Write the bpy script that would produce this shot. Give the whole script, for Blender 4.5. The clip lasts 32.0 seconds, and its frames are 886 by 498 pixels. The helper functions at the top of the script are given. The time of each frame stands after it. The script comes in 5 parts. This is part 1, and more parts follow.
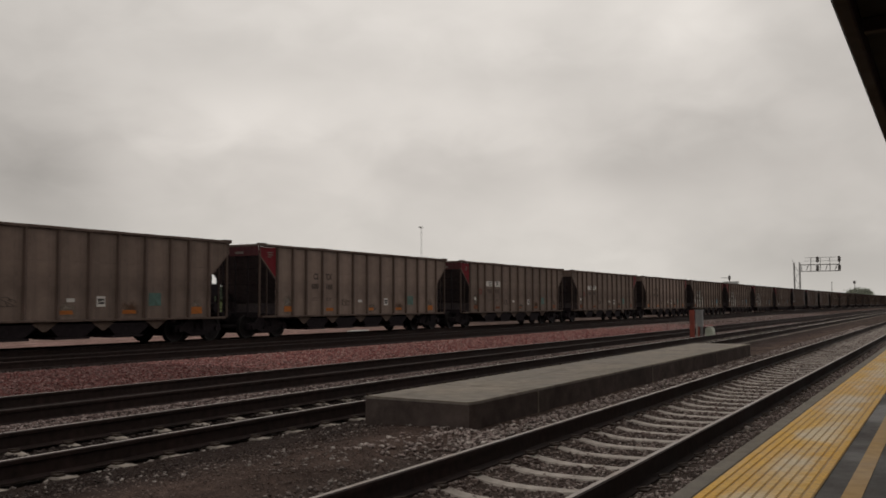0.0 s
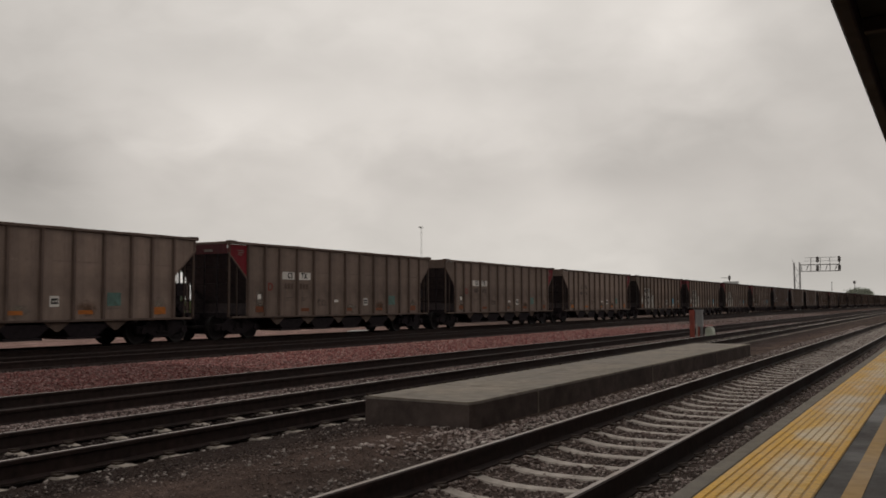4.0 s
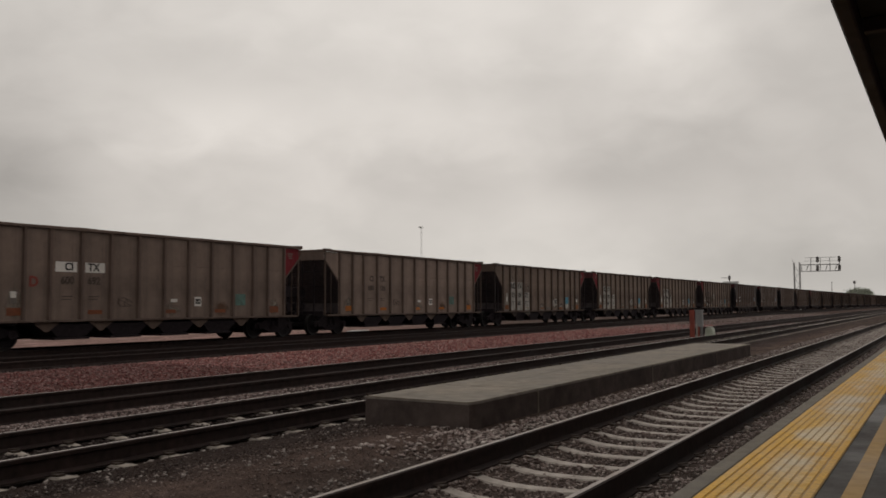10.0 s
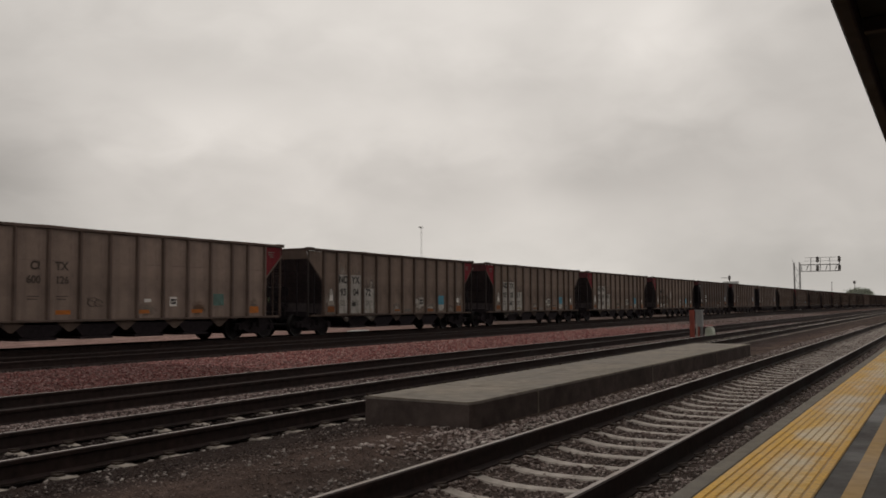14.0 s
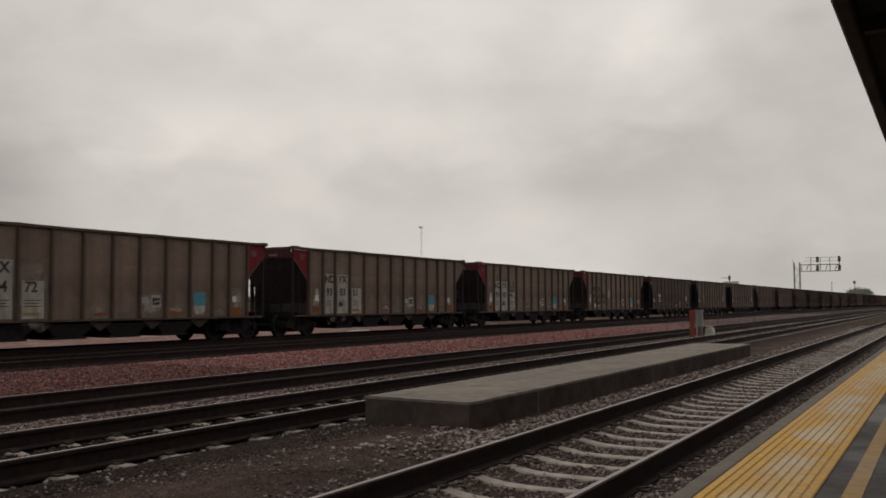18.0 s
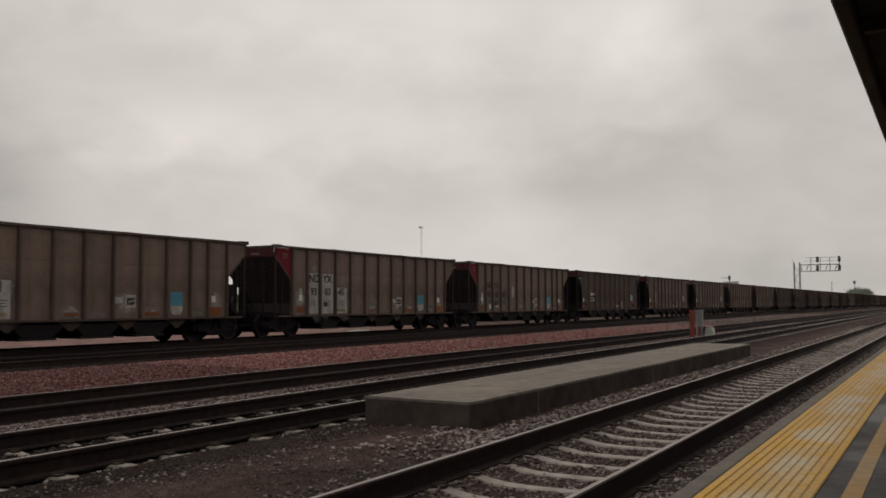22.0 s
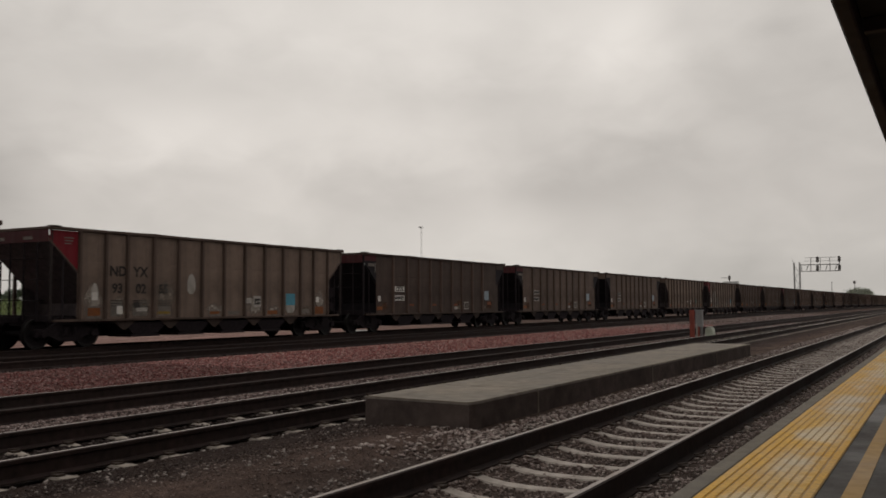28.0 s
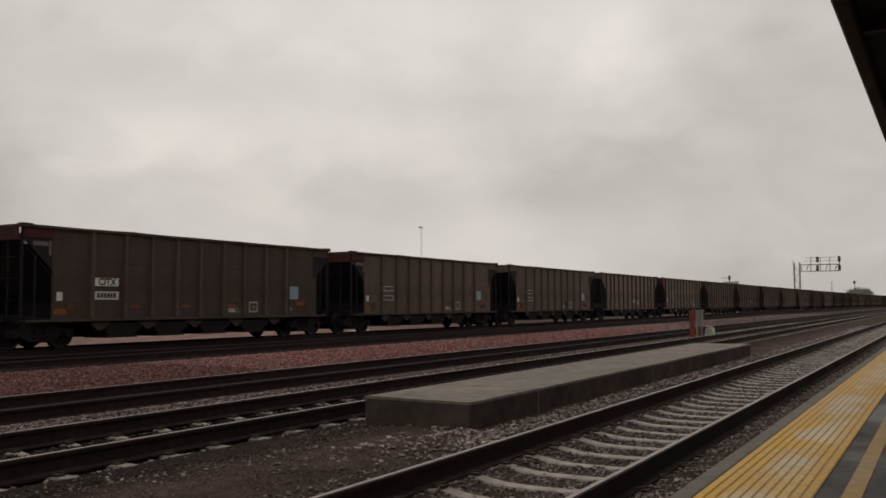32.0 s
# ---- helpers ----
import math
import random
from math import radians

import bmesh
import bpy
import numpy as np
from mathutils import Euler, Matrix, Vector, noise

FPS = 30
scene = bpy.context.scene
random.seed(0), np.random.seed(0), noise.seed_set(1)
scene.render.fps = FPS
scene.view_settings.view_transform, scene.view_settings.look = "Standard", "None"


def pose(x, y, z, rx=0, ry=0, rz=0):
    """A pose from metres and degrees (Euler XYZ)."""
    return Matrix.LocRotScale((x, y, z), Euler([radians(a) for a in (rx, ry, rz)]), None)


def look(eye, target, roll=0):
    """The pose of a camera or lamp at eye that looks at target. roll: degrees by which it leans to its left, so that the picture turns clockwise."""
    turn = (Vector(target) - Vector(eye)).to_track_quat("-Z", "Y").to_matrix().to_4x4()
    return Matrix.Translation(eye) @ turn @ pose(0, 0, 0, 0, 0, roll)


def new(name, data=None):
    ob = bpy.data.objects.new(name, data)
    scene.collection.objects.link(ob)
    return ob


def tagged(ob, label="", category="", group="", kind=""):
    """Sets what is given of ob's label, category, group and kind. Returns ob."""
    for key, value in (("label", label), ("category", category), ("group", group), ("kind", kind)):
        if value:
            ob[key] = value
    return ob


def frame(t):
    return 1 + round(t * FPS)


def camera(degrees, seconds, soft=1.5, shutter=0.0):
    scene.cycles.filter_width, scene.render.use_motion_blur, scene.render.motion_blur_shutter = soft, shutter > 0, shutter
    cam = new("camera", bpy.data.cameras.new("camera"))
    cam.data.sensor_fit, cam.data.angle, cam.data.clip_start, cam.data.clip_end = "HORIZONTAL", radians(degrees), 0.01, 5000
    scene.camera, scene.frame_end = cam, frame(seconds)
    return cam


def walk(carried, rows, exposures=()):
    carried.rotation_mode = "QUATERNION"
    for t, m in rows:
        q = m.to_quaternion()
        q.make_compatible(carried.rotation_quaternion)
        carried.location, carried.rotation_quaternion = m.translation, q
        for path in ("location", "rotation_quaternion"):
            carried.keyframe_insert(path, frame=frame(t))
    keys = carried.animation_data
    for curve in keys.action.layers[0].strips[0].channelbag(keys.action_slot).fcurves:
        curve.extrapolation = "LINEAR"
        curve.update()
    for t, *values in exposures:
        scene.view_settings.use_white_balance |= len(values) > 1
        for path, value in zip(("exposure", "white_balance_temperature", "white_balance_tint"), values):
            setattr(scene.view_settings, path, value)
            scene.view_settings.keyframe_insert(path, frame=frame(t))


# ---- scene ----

# ---- camera ----
EYE = (0.0, 0.0, 1.29)
cam = camera(52.36, 32.0, soft=1.65, shutter=0.4)
yaw, tilt = radians(29.22), radians(3.516)
AIM = Vector((-math.sin(yaw) * math.cos(tilt), math.cos(yaw) * math.cos(tilt), math.sin(tilt)))
STAND = look(EYE, Vector(EYE) + AIM, -0.219)
walk(cam, [(0.0, STAND), (32.0, STAND)])

# ---- world, sun, exposure ----
scene.view_settings.exposure = 0.0
world = bpy.data.worlds.new("overcast_sky")
scene.world = world
world.use_nodes = True
wt = world.node_tree
wt.nodes.clear()
w_out = wt.nodes.new("ShaderNodeOutputWorld")
w_sky = wt.nodes.new("ShaderNodeTexSky")
w_sky.sky_type, w_sky.sun_disc = "NISHITA", False
w_sky.sun_elevation, w_sky.sun_rotation = radians(64), radians(-25)
w_grey = wt.nodes.new("ShaderNodeHueSaturation")
w_grey.inputs["Saturation"].default_value = 0.12
w_a = wt.nodes.new("ShaderNodeBackground")
w_a.inputs["Strength"].default_value = 0.05
w_b = wt.nodes.new("ShaderNodeBackground")
w_b.inputs["Color"].default_value = (0.66, 0.615, 0.565, 1)
w_b.inputs["Strength"].default_value = 0.55
w_add = wt.nodes.new("ShaderNodeAddShader")
wt.links.new(w_sky.outputs[0], w_grey.inputs["Color"])
wt.links.new(w_grey.outputs[0], w_a.inputs["Color"])
wt.links.new(w_a.outputs[0], w_add.inputs[0])
wt.links.new(w_b.outputs[0], w_add.inputs[1])
wt.links.new(w_add.outputs[0], w_out.inputs["Surface"])

sun_data = bpy.data.lights.new("sun", "SUN")
sun_data.energy, sun_data.angle, sun_data.color = 0.6, radians(22), (1.0, 0.95, 0.88)
sun = new("sun", sun_data)
sun.matrix_world = look((-12.4, 26.5, 60), (0, 0, 0))
tagged(sun, "weak sun behind thick cloud", "sun", kind="structure")


# ---- materials ----
class Nodes:
    """A small writer of node materials."""

    def __init__(self, name):
        self.mat = bpy.data.materials.new(name)
        self.mat.use_nodes = True
        self.t = self.mat.node_tree
        self.bsdf = self.t.nodes["Principled BSDF"]
        self.coord = None

    def n(self, kind, **ins):
        node = self.t.nodes.new(kind)
        for key, value in ins.items():
            self.put(node.inputs[key.replace("_", " ")], value)
        return node

    def put(self, socket, value):
        if isinstance(value, bpy.types.NodeSocket):
            self.t.links.new(value, socket)
        else:
            socket.default_value = value

    def where(self, world_space=False):
        if world_space:
            return self.n("ShaderNodeNewGeometry").outputs["Position"]
        return self.n("ShaderNodeTexCoord").outputs["Object"]

    def noise(self, scale, detail=4.0, stretch=None, world_space=False, rough=0.6):
        v = self.where(world_space)
        if stretch:
            m = self.n("ShaderNodeMapping")
            self.put(m.inputs["Vector"], v)
            m.inputs["Scale"].default_value = stretch
            v = m.outputs[0]
        t = self.n("ShaderNodeTexNoise")
        self.put(t.inputs["Vector"], v)
        t.inputs["Scale"].default_value, t.inputs["Detail"].default_value = scale, detail
        t.inputs["Roughness"].default_value = rough
        return t.outputs["Fac"]

    def ramp(self, fac, stops):
        r = self.n("ShaderNodeValToRGB")
        self.put(r.inputs[0], fac)
        e = r.color_ramp.elements
        while len(e) < len(stops):
            e.new(0.5)
        for el, (p, c) in zip(e, stops):
            el.position, el.color = p, (*c, 1) if len(c) == 3 else c
        return r.outputs["Color"]

    def math(self, op, a, b=0.0, c=0.0):
        m = self.n("ShaderNodeMath")
        m.operation = op
        for i, value in enumerate((a, b, c)):
            self.put(m.inputs[i], value)
        return m.outputs[0]

    def mix(self, fac, a, b, how="MIX"):
        m = self.n("ShaderNodeMix")
        m.data_type, m.blend_type = "RGBA", how
        self.put(m.inputs["Factor"], fac)
        for i, value in ((6, a), (7, b)):
            self.put(m.inputs[i], value if isinstance(value, bpy.types.NodeSocket) else (*value, 1))
        return m.outputs[2]

    def bump(self, height, strength=0.3, distance=0.01):
        b = self.n("ShaderNodeBump", Height=height, Strength=strength, Distance=distance)
        self.put(self.bsdf.inputs["Normal"], b.outputs[0])

    def done(self, color, rough=0.7, metal=0.0, spec=0.5):
        self.put(self.bsdf.inputs["Base Color"], color if isinstance(color, bpy.types.NodeSocket) else (*color, 1))
        self.put(self.bsdf.inputs["Roughness"], rough)
        self.put(self.bsdf.inputs["Metallic"], metal)
        self.put(self.bsdf.inputs["Specular IOR Level"], spec)
        return self.mat


def shade(c, k):
    return tuple(min(1.0, v * k) for v in c)


def painted(name, c, dirt=(0.045, 0.038, 0.034), amount=0.45, rough=0.7, streak=True):
    """Weathered paint: rain streaks, grime patches, fine grain, and a tone of its own for each object."""
    s = Nodes(name)
    info = s.n("ShaderNodeObjectInfo").outputs["Random"]
    tone = s.ramp(info, [(0.0, shade(c, 0.88)), (1.0, shade(c, 1.1))])
    grime = s.noise(1.3, 6, world_space=False)
    g = s.ramp(grime, [(0.38, (0, 0, 0)), (0.75, (1, 1, 1))])
    col = s.mix(s.math("MULTIPLY", g, amount), tone, dirt)
    if streak:
        st = s.noise(3.0, 5, stretch=(1.5, 3.2, 0.16))
        sf = s.ramp(st, [(0.45, (0, 0, 0)), (0.72, (1, 1, 1))])
        col = s.mix(s.math("MULTIPLY", sf, amount * 0.7), col, shade(dirt, 1.4))
        run = s.noise(2.2, 6, stretch=(1.0, 2.6, 0.10), rough=0.7)
        col = s.mix(1.0, col, s.ramp(run, [(0.32, (0.74, 0.72, 0.70)), (0.50, (1.0, 1.0, 1.0)), (0.70, (1.16, 1.15, 1.13))]), "MULTIPLY")
        speck = s.noise(7.0, 6, stretch=(1.0, 1.0, 0.7), rough=0.75)
        col = s.mix(s.ramp(speck, [(0.58, (0, 0, 0)), (0.72, (0.5, 0.5, 0.5))]), col, shade(dirt, 1.5))
    cloudy = s.noise(0.55, 5, stretch=(1.0, 1.0, 1.6))
    col = s.mix(1.0, col, s.ramp(cloudy, [(0.30, (0.80, 0.79, 0.78)), (0.70, (1.08, 1.07, 1.05))]), "MULTIPLY")
    fine = s.noise(45.0, 3)
    col = s.mix(1.0, col, s.ramp(fine, [(0.3, (0.82, 0.82, 0.82)), (0.7, (1.0, 1.0, 1.0))]), "MULTIPLY")
    s.bump(s.math("ADD", s.math("MULTIPLY", fine, 0.06), cloudy), 0.35, 0.06)
    return s.done(col, s.ramp(grime, [(0.3, (rough - 0.12,) * 3), (0.7, (rough + 0.12,) * 3)]), 0.0, 0.16)


def grainy(name, c1, c2, scale=8.0, rough=0.8, metal=0.0, relief=0.3, big=0.7, spec=0.3):
    """Two tones mixed by noise at two sizes, with relief."""
    s = Nodes(name)
    a, b = s.noise(scale, 5), s.noise(big, 4)
    f = s.math("ADD", s.math("MULTIPLY", a, 0.6), s.math("MULTIPLY", b, 0.4))
    col = s.ramp(f, [(0.36, c1), (0.64, c2)])
    s.bump(a, relief, 0.01)
    return s.done(col, s.ramp(b, [(0.3, (max(0.05, rough - 0.15),) * 3), (0.7, (min(1, rough + 0.1),) * 3)]), metal, spec)


def pebbles(name, tones, rough=0.75):
    """Loose stones: each has a tone of its own."""
    s = Nodes(name)
    r = s.n("ShaderNodeNewGeometry").outputs["Random Per Island"]
    k = len(tones) - 1
    col = s.ramp(r, [(i / k, t) for i, t in enumerate(tones)])
    f = s.noise(60, 3)
    col = s.mix(1.0, col, s.ramp(f, [(0.3, (0.6, 0.6, 0.6)), (0.7, (1.0, 1.0, 1.0))]), "MULTIPLY")
    s.bump(f, 0.35, 0.004)
    return s.done(col, rough, 0.0, 0.10)


def overspray(name, c):
    """Chalky paint that breaks up towards the edges of its patch."""
    s = Nodes(name)
    v = s.where()
    info = s.n("ShaderNodeObjectInfo").outputs["Random"]
    far = s.n("ShaderNodeVectorMath")
    far.operation = "LENGTH"
    flat = s.n("ShaderNodeMapping")
    s.put(flat.inputs["Vector"], v)
    flat.inputs["Scale"].default_value = (0, 1, 1)
    s.put(far.inputs[0], flat.outputs[0])
    move = s.n("ShaderNodeCombineXYZ", X=s.math("MULTIPLY", info, 40.0))
    at = s.n("ShaderNodeVectorMath")
    s.put(at.inputs[0], v)
    s.put(at.inputs[1], move.outputs[0])
    t = s.n("ShaderNodeTexNoise", Vector=at.outputs[0], Scale=3.4, Detail=6.0, Roughness=0.65)
    k = s.math("SUBTRACT", s.math("ADD", t.outputs["Fac"], 0.28), s.math("MULTIPLY", far.outputs["Value"], 1.15))
    s.put(s.bsdf.inputs["Alpha"], s.ramp(k, [(0.28, (0, 0, 0)), (0.60, (0.6, 0.6, 0.6))]))
    col = s.ramp(t.outputs["Fac"], [(0.35, shade(c, 0.7)), (0.65, shade(c, 1.1))])
    return s.done(col, 0.85, 0.0, 0.1)


CHALK = overspray("chalky_overspray", (0.27, 0.228, 0.185))
PALEBLOOM = overspray("pale_overspray", (0.40, 0.35, 0.30))
RUSTBLOOM = overspray("rusty_overspray", (0.155, 0.075, 0.042))
PAINT = {
    "taupe": painted("taupe_car_paint", (0.212, 0.154, 0.126), amount=0.38),
    "grey": painted("grey_car_paint", (0.262, 0.192, 0.158), amount=0.32),
    "brown": painted("brown_car_paint", (0.206, 0.147, 0.116), amount=0.42),
    "umber": painted("umber_car_paint", (0.135, 0.091, 0.071), amount=0.45),
    "dark": painted("dark_brown_car_paint", (0.068, 0.044, 0.035), amount=0.45),
    # panel paint at a lower tone: the ribs' shade and rust in its colour
    "shade_grey": painted("shaded_grey_paint", (0.150, 0.104, 0.085), amount=0.40),
    "shade_brown": painted("shaded_brown_paint", (0.102, 0.068, 0.054), amount=0.45),
    "rust": painted("rusty_car_paint", (0.112, 0.070, 0.055), amount=0.45),
}
RED = painted("faded_red_paint", (0.185, 0.010, 0.018), amount=0.22)
DARKRED = painted("dull_red_paint", (0.072, 0.013, 0.017), amount=0.45)
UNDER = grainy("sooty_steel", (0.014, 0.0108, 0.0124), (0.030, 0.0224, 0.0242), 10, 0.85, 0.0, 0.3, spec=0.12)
# colour holds coal dust, the recess's shade and a lift for veiling glare
SLOPE = grainy("dusted_shaded_sheet", (0.055, 0.0440, 0.0460), (0.100, 0.0800, 0.0800), 6, 0.85, 0.0, 0.2, spec=0.12)
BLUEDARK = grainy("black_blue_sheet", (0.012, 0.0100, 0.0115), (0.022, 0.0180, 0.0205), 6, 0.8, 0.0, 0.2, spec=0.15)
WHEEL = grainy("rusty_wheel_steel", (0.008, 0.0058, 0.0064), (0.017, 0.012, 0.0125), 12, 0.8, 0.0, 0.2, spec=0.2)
TREAD = grainy("bright_wheel_tread", (0.008, 0.007, 0.006), (0.018, 0.014, 0.013), 20, 0.6, 0.2, 0.05)
POSTPAINT = grainy("dark_post_paint", (0.018, 0.0135, 0.0130), (0.042, 0.031, 0.028), 8, 0.8, 0.0, 0.2, spec=0.15)
WHITE = painted("worn_white_stencil", (0.52, 0.48, 0.435), amount=0.55)
FADED = painted("faded_white_patch", (0.22, 0.19, 0.165), amount=0.6)
FADEDBLACK = painted("faded_black_stencil", (0.092, 0.068, 0.056), amount=0.5)
BLACK = painted("black_stencil", (0.034, 0.029, 0.027), amount=0.2)
RUSTTAPE = painted("faded_tape", (0.23, 0.070, 0.030), amount=0.6, streak=False)
ORANGE = painted("orange_reflective_tape", (0.50, 0.155, 0.026), amount=0.6, streak=False)
DULLTAPE = painted("dull_orange_tape", (0.27, 0.088, 0.024), amount=0.6, streak=False)
YELLOWTAPE = painted("yellow_patch", (0.32, 0.20, 0.03), amount=0.45, streak=False)
TEAL = painted("teal_panel", (0.13, 0.235, 0.205), amount=0.6)
SKYBLUE = painted("sky_blue_panel", (0.10, 0.33, 0.44), amount=0.35)
PALEBLUE = painted("pale_blue_panel", (0.36, 0.43, 0.48), amount=0.3)
COAL = grainy("coal", (0.006, 0.006, 0.006), (0.02, 0.02, 0.02), 14, 0.6, 0.0, 0.6)

RAILRUST = grainy("weathered_rail_steel", (0.017, 0.0112, 0.0100), (0.036, 0.0225, 0.0195), 9, 0.85, 0.0, 0.2, spec=0.15)
RAILTOP = grainy("worn_rail_head", (0.17, 0.135, 0.118), (0.28, 0.23, 0.20), 6, 0.42, 0.5, 0.05)
RAILDULL = grainy("dull_rail_head", (0.03, 0.023, 0.021), (0.055, 0.043, 0.039), 6, 0.85, 0.0, 0.05, spec=0.08)
RAILWORN = grainy("half_worn_rail_head", (0.32, 0.275, 0.25), (0.48, 0.42, 0.385), 6, 0.45, 0.4, 0.05, spec=0.2)
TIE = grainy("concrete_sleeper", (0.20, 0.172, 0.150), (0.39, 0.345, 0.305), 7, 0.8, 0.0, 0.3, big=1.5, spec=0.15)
TIESIDE = grainy("dark_sleeper_side", (0.045, 0.034, 0.029), (0.12, 0.096, 0.082), 9, 0.9, 0.0, 0.4, big=2.0, spec=0.1)
TIEMUD = grainy("muddy_sleeper", (0.13, 0.110, 0.094), (0.36, 0.315, 0.270), 9, 0.85, 0.0, 0.3, big=2.5, spec=0.1)
WOODTIE = grainy("creosoted_sleeper", (0.022, 0.016, 0.014), (0.055, 0.040, 0.034), 10, 0.9, 0.0, 0.4, spec=0.1)
CLIP = grainy("rusty_clip", (0.03, 0.022, 0.018), (0.07, 0.05, 0.04), 20, 0.7, 0.3, 0.1)


def wet_concrete(name, c1, c2, wet=0.25, spec=0.12):
    s = Nodes(name)
    a, b = s.noise(5, 6, world_space=True), s.noise(0.8, 5, world_space=True)
    g = s.noise(120, 2, world_space=True)
    f = s.math("ADD", s.math("MULTIPLY", a, 0.45), s.math("MULTIPLY", b, 0.55))
    col = s.ramp(f, [(0.36, c1), (0.62, c2)])
    col = s.mix(1.0, col, s.ramp(g, [(0.35, (0.72, 0.72, 0.72)), (0.65, (1.0, 1.0, 1.0))]), "MULTIPLY")
    blot = s.noise(2.1, 7, stretch=(1.0, 0.45, 1.0), world_space=True, rough=0.7)
    col = s.mix(s.ramp(blot, [(0.50, (0, 0, 0)), (0.66, (0.55, 0.55, 0.55))]), col, shade(c1, 0.55))
    s.bump(s.math("ADD", g, a), 0.15, 0.004)
    return s.done(col, s.ramp(b, [(0.38, (wet,) * 3), (0.62, (0.75,) * 3)]), 0.0, spec)


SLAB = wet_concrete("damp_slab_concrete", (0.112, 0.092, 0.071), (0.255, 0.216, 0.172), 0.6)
# about half the top's tone: stains, plus the side's shade put into colour
SLABSIDE = wet_concrete("stained_shaded_slab_face", (0.058, 0.043, 0.038), (0.120, 0.091, 0.080), 0.8)
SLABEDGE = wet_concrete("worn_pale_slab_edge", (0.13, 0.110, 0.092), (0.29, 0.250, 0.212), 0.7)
PLATFORM = wet_concrete("wet_platform_paving", (0.044, 0.039, 0.036), (0.100, 0.090, 0.083), 0.36)
EDGE = wet_concrete("platform_edge_concrete", (0.120, 0.103, 0.080), (0.225, 0.194, 0.152), 0.6)
STRIPE = grainy("worn_ochre_stripe", (0.26, 0.15, 0.045), (0.40, 0.25, 0.085), 9, 0.55, 0.0, 0.15, big=1.2, spec=0.2)


def tactile():
    s = Nodes("wet_yellow_tactile_tile")
    r = s.n("ShaderNodeObjectInfo").outputs["Random"]
    base = s.ramp(r, [(0.0, (0.585, 0.312, 0.018)), (0.5, (0.605, 0.332, 0.022)), (1.0, (0.575, 0.325, 0.030))])
    wear = s.noise(4.5, 5, world_space=True)
    here_ = s.where()
    sep = s.n("ShaderNodeSeparateXYZ", Vector=here_)
    # the middle ribs are scuffed pale, more on some tiles than on others
    u = s.math("DIVIDE", s.math("SUBTRACT", sep.outputs["X"], 0.34), 0.25)
    scuff = s.math("ADD", s.math("SUBTRACT", 0.55, s.math("MULTIPLY", u, u)), s.math("MULTIPLY", s.math("SUBTRACT", s.noise(1.5, 4, stretch=(1.0, 0.8, 1.0), world_space=True), 0.52), 4.2))
    col = s.mix(s.ramp(scuff, [(0.05, (0, 0, 0)), (0.9, (0.88, 0.88, 0.88))]), base, (0.60, 0.50, 0.34))
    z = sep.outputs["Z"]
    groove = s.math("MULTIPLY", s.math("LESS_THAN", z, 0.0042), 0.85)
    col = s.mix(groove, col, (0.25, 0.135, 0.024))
    grit = s.noise(26, 5, world_space=True, rough=0.7)
    col = s.mix(1.0, col, s.ramp(grit, [(0.32, (0.70, 0.69, 0.66)), (0.62, (1.06, 1.06, 1.06))]), "MULTIPLY")
    smear = s.noise(2.2, 5, stretch=(1.0, 0.35, 1.0), world_space=True)
    col = s.mix(1.0, col, s.ramp(smear, [(0.35, (0.80, 0.79, 0.77)), (0.65, (1.08, 1.08, 1.08))]), "MULTIPLY")
    s.bump(grit, 0.15, 0.003)
    return s.done(col, s.ramp(smear, [(0.35, (0.35, 0.35, 0.35)), (0.65, (0.6, 0.6, 0.6))]), 0.0, 0.22)


TACTILE = tactile()
CANOPY = grainy("brown_canopy_beam", (0.030, 0.020, 0.018), (0.060, 0.042, 0.037), 4, 0.7, 0.0, 0.1)
SOFFIT = grainy("dark_canopy_soffit", (0.018, 0.015, 0.014), (0.034, 0.028, 0.026), 3, 0.85, 0.0, 0.15)
STATION = grainy("station_brick", (0.16, 0.09, 0.07), (0.24, 0.14, 0.11), 3, 0.85, 0.0, 0.2)
# distant steel and signal heads: haze and sky glare put into both tones
GALV = grainy("galvanised_steel", (0.32, 0.315, 0.305), (0.48, 0.47, 0.46), 6, 0.55, 0.2, 0.1)
HAZYBLACK = grainy("hazy_signal_head", (0.15, 0.138, 0.128), (0.22, 0.204, 0.190), 6, 0.7)
CABINET = grainy("grey_cabinet_paint", (0.17, 0.165, 0.16), (0.27, 0.262, 0.252), 5, 0.55)
STANDRED = painted("red_marker_paint", (0.34, 0.085, 0.062), amount=0.35)
PALEGREEN = grainy("pale_green_cover", (0.34, 0.37, 0.29), (0.48, 0.50, 0.41), 5, 0.6)
BARK = grainy("bark", (0.03, 0.024, 0.018), (0.07, 0.055, 0.042), 8, 0.9, 0.0, 0.6)


def leafy(name, c):
    s = Nodes(name)
    r = s.n("ShaderNodeNewGeometry").outputs["Random Per Island"]
    col = s.ramp(r, [(0.0, shade(c, 0.55)), (0.6, c), (1.0, shade(c, 1.5))])
    return s.done(col, 0.6)


LEAF = leafy("tree_leaves", (0.075, 0.098, 0.055))
# leaf colour lightened to hold the haze over the far trees
LEAF_HAZY = leafy("hazy_pale_leaves", (0.27, 0.29, 0.22))
FARROOF = grainy("pale_grey_sheet", (0.46, 0.455, 0.45), (0.62, 0.615, 0.60), 2, 0.7)

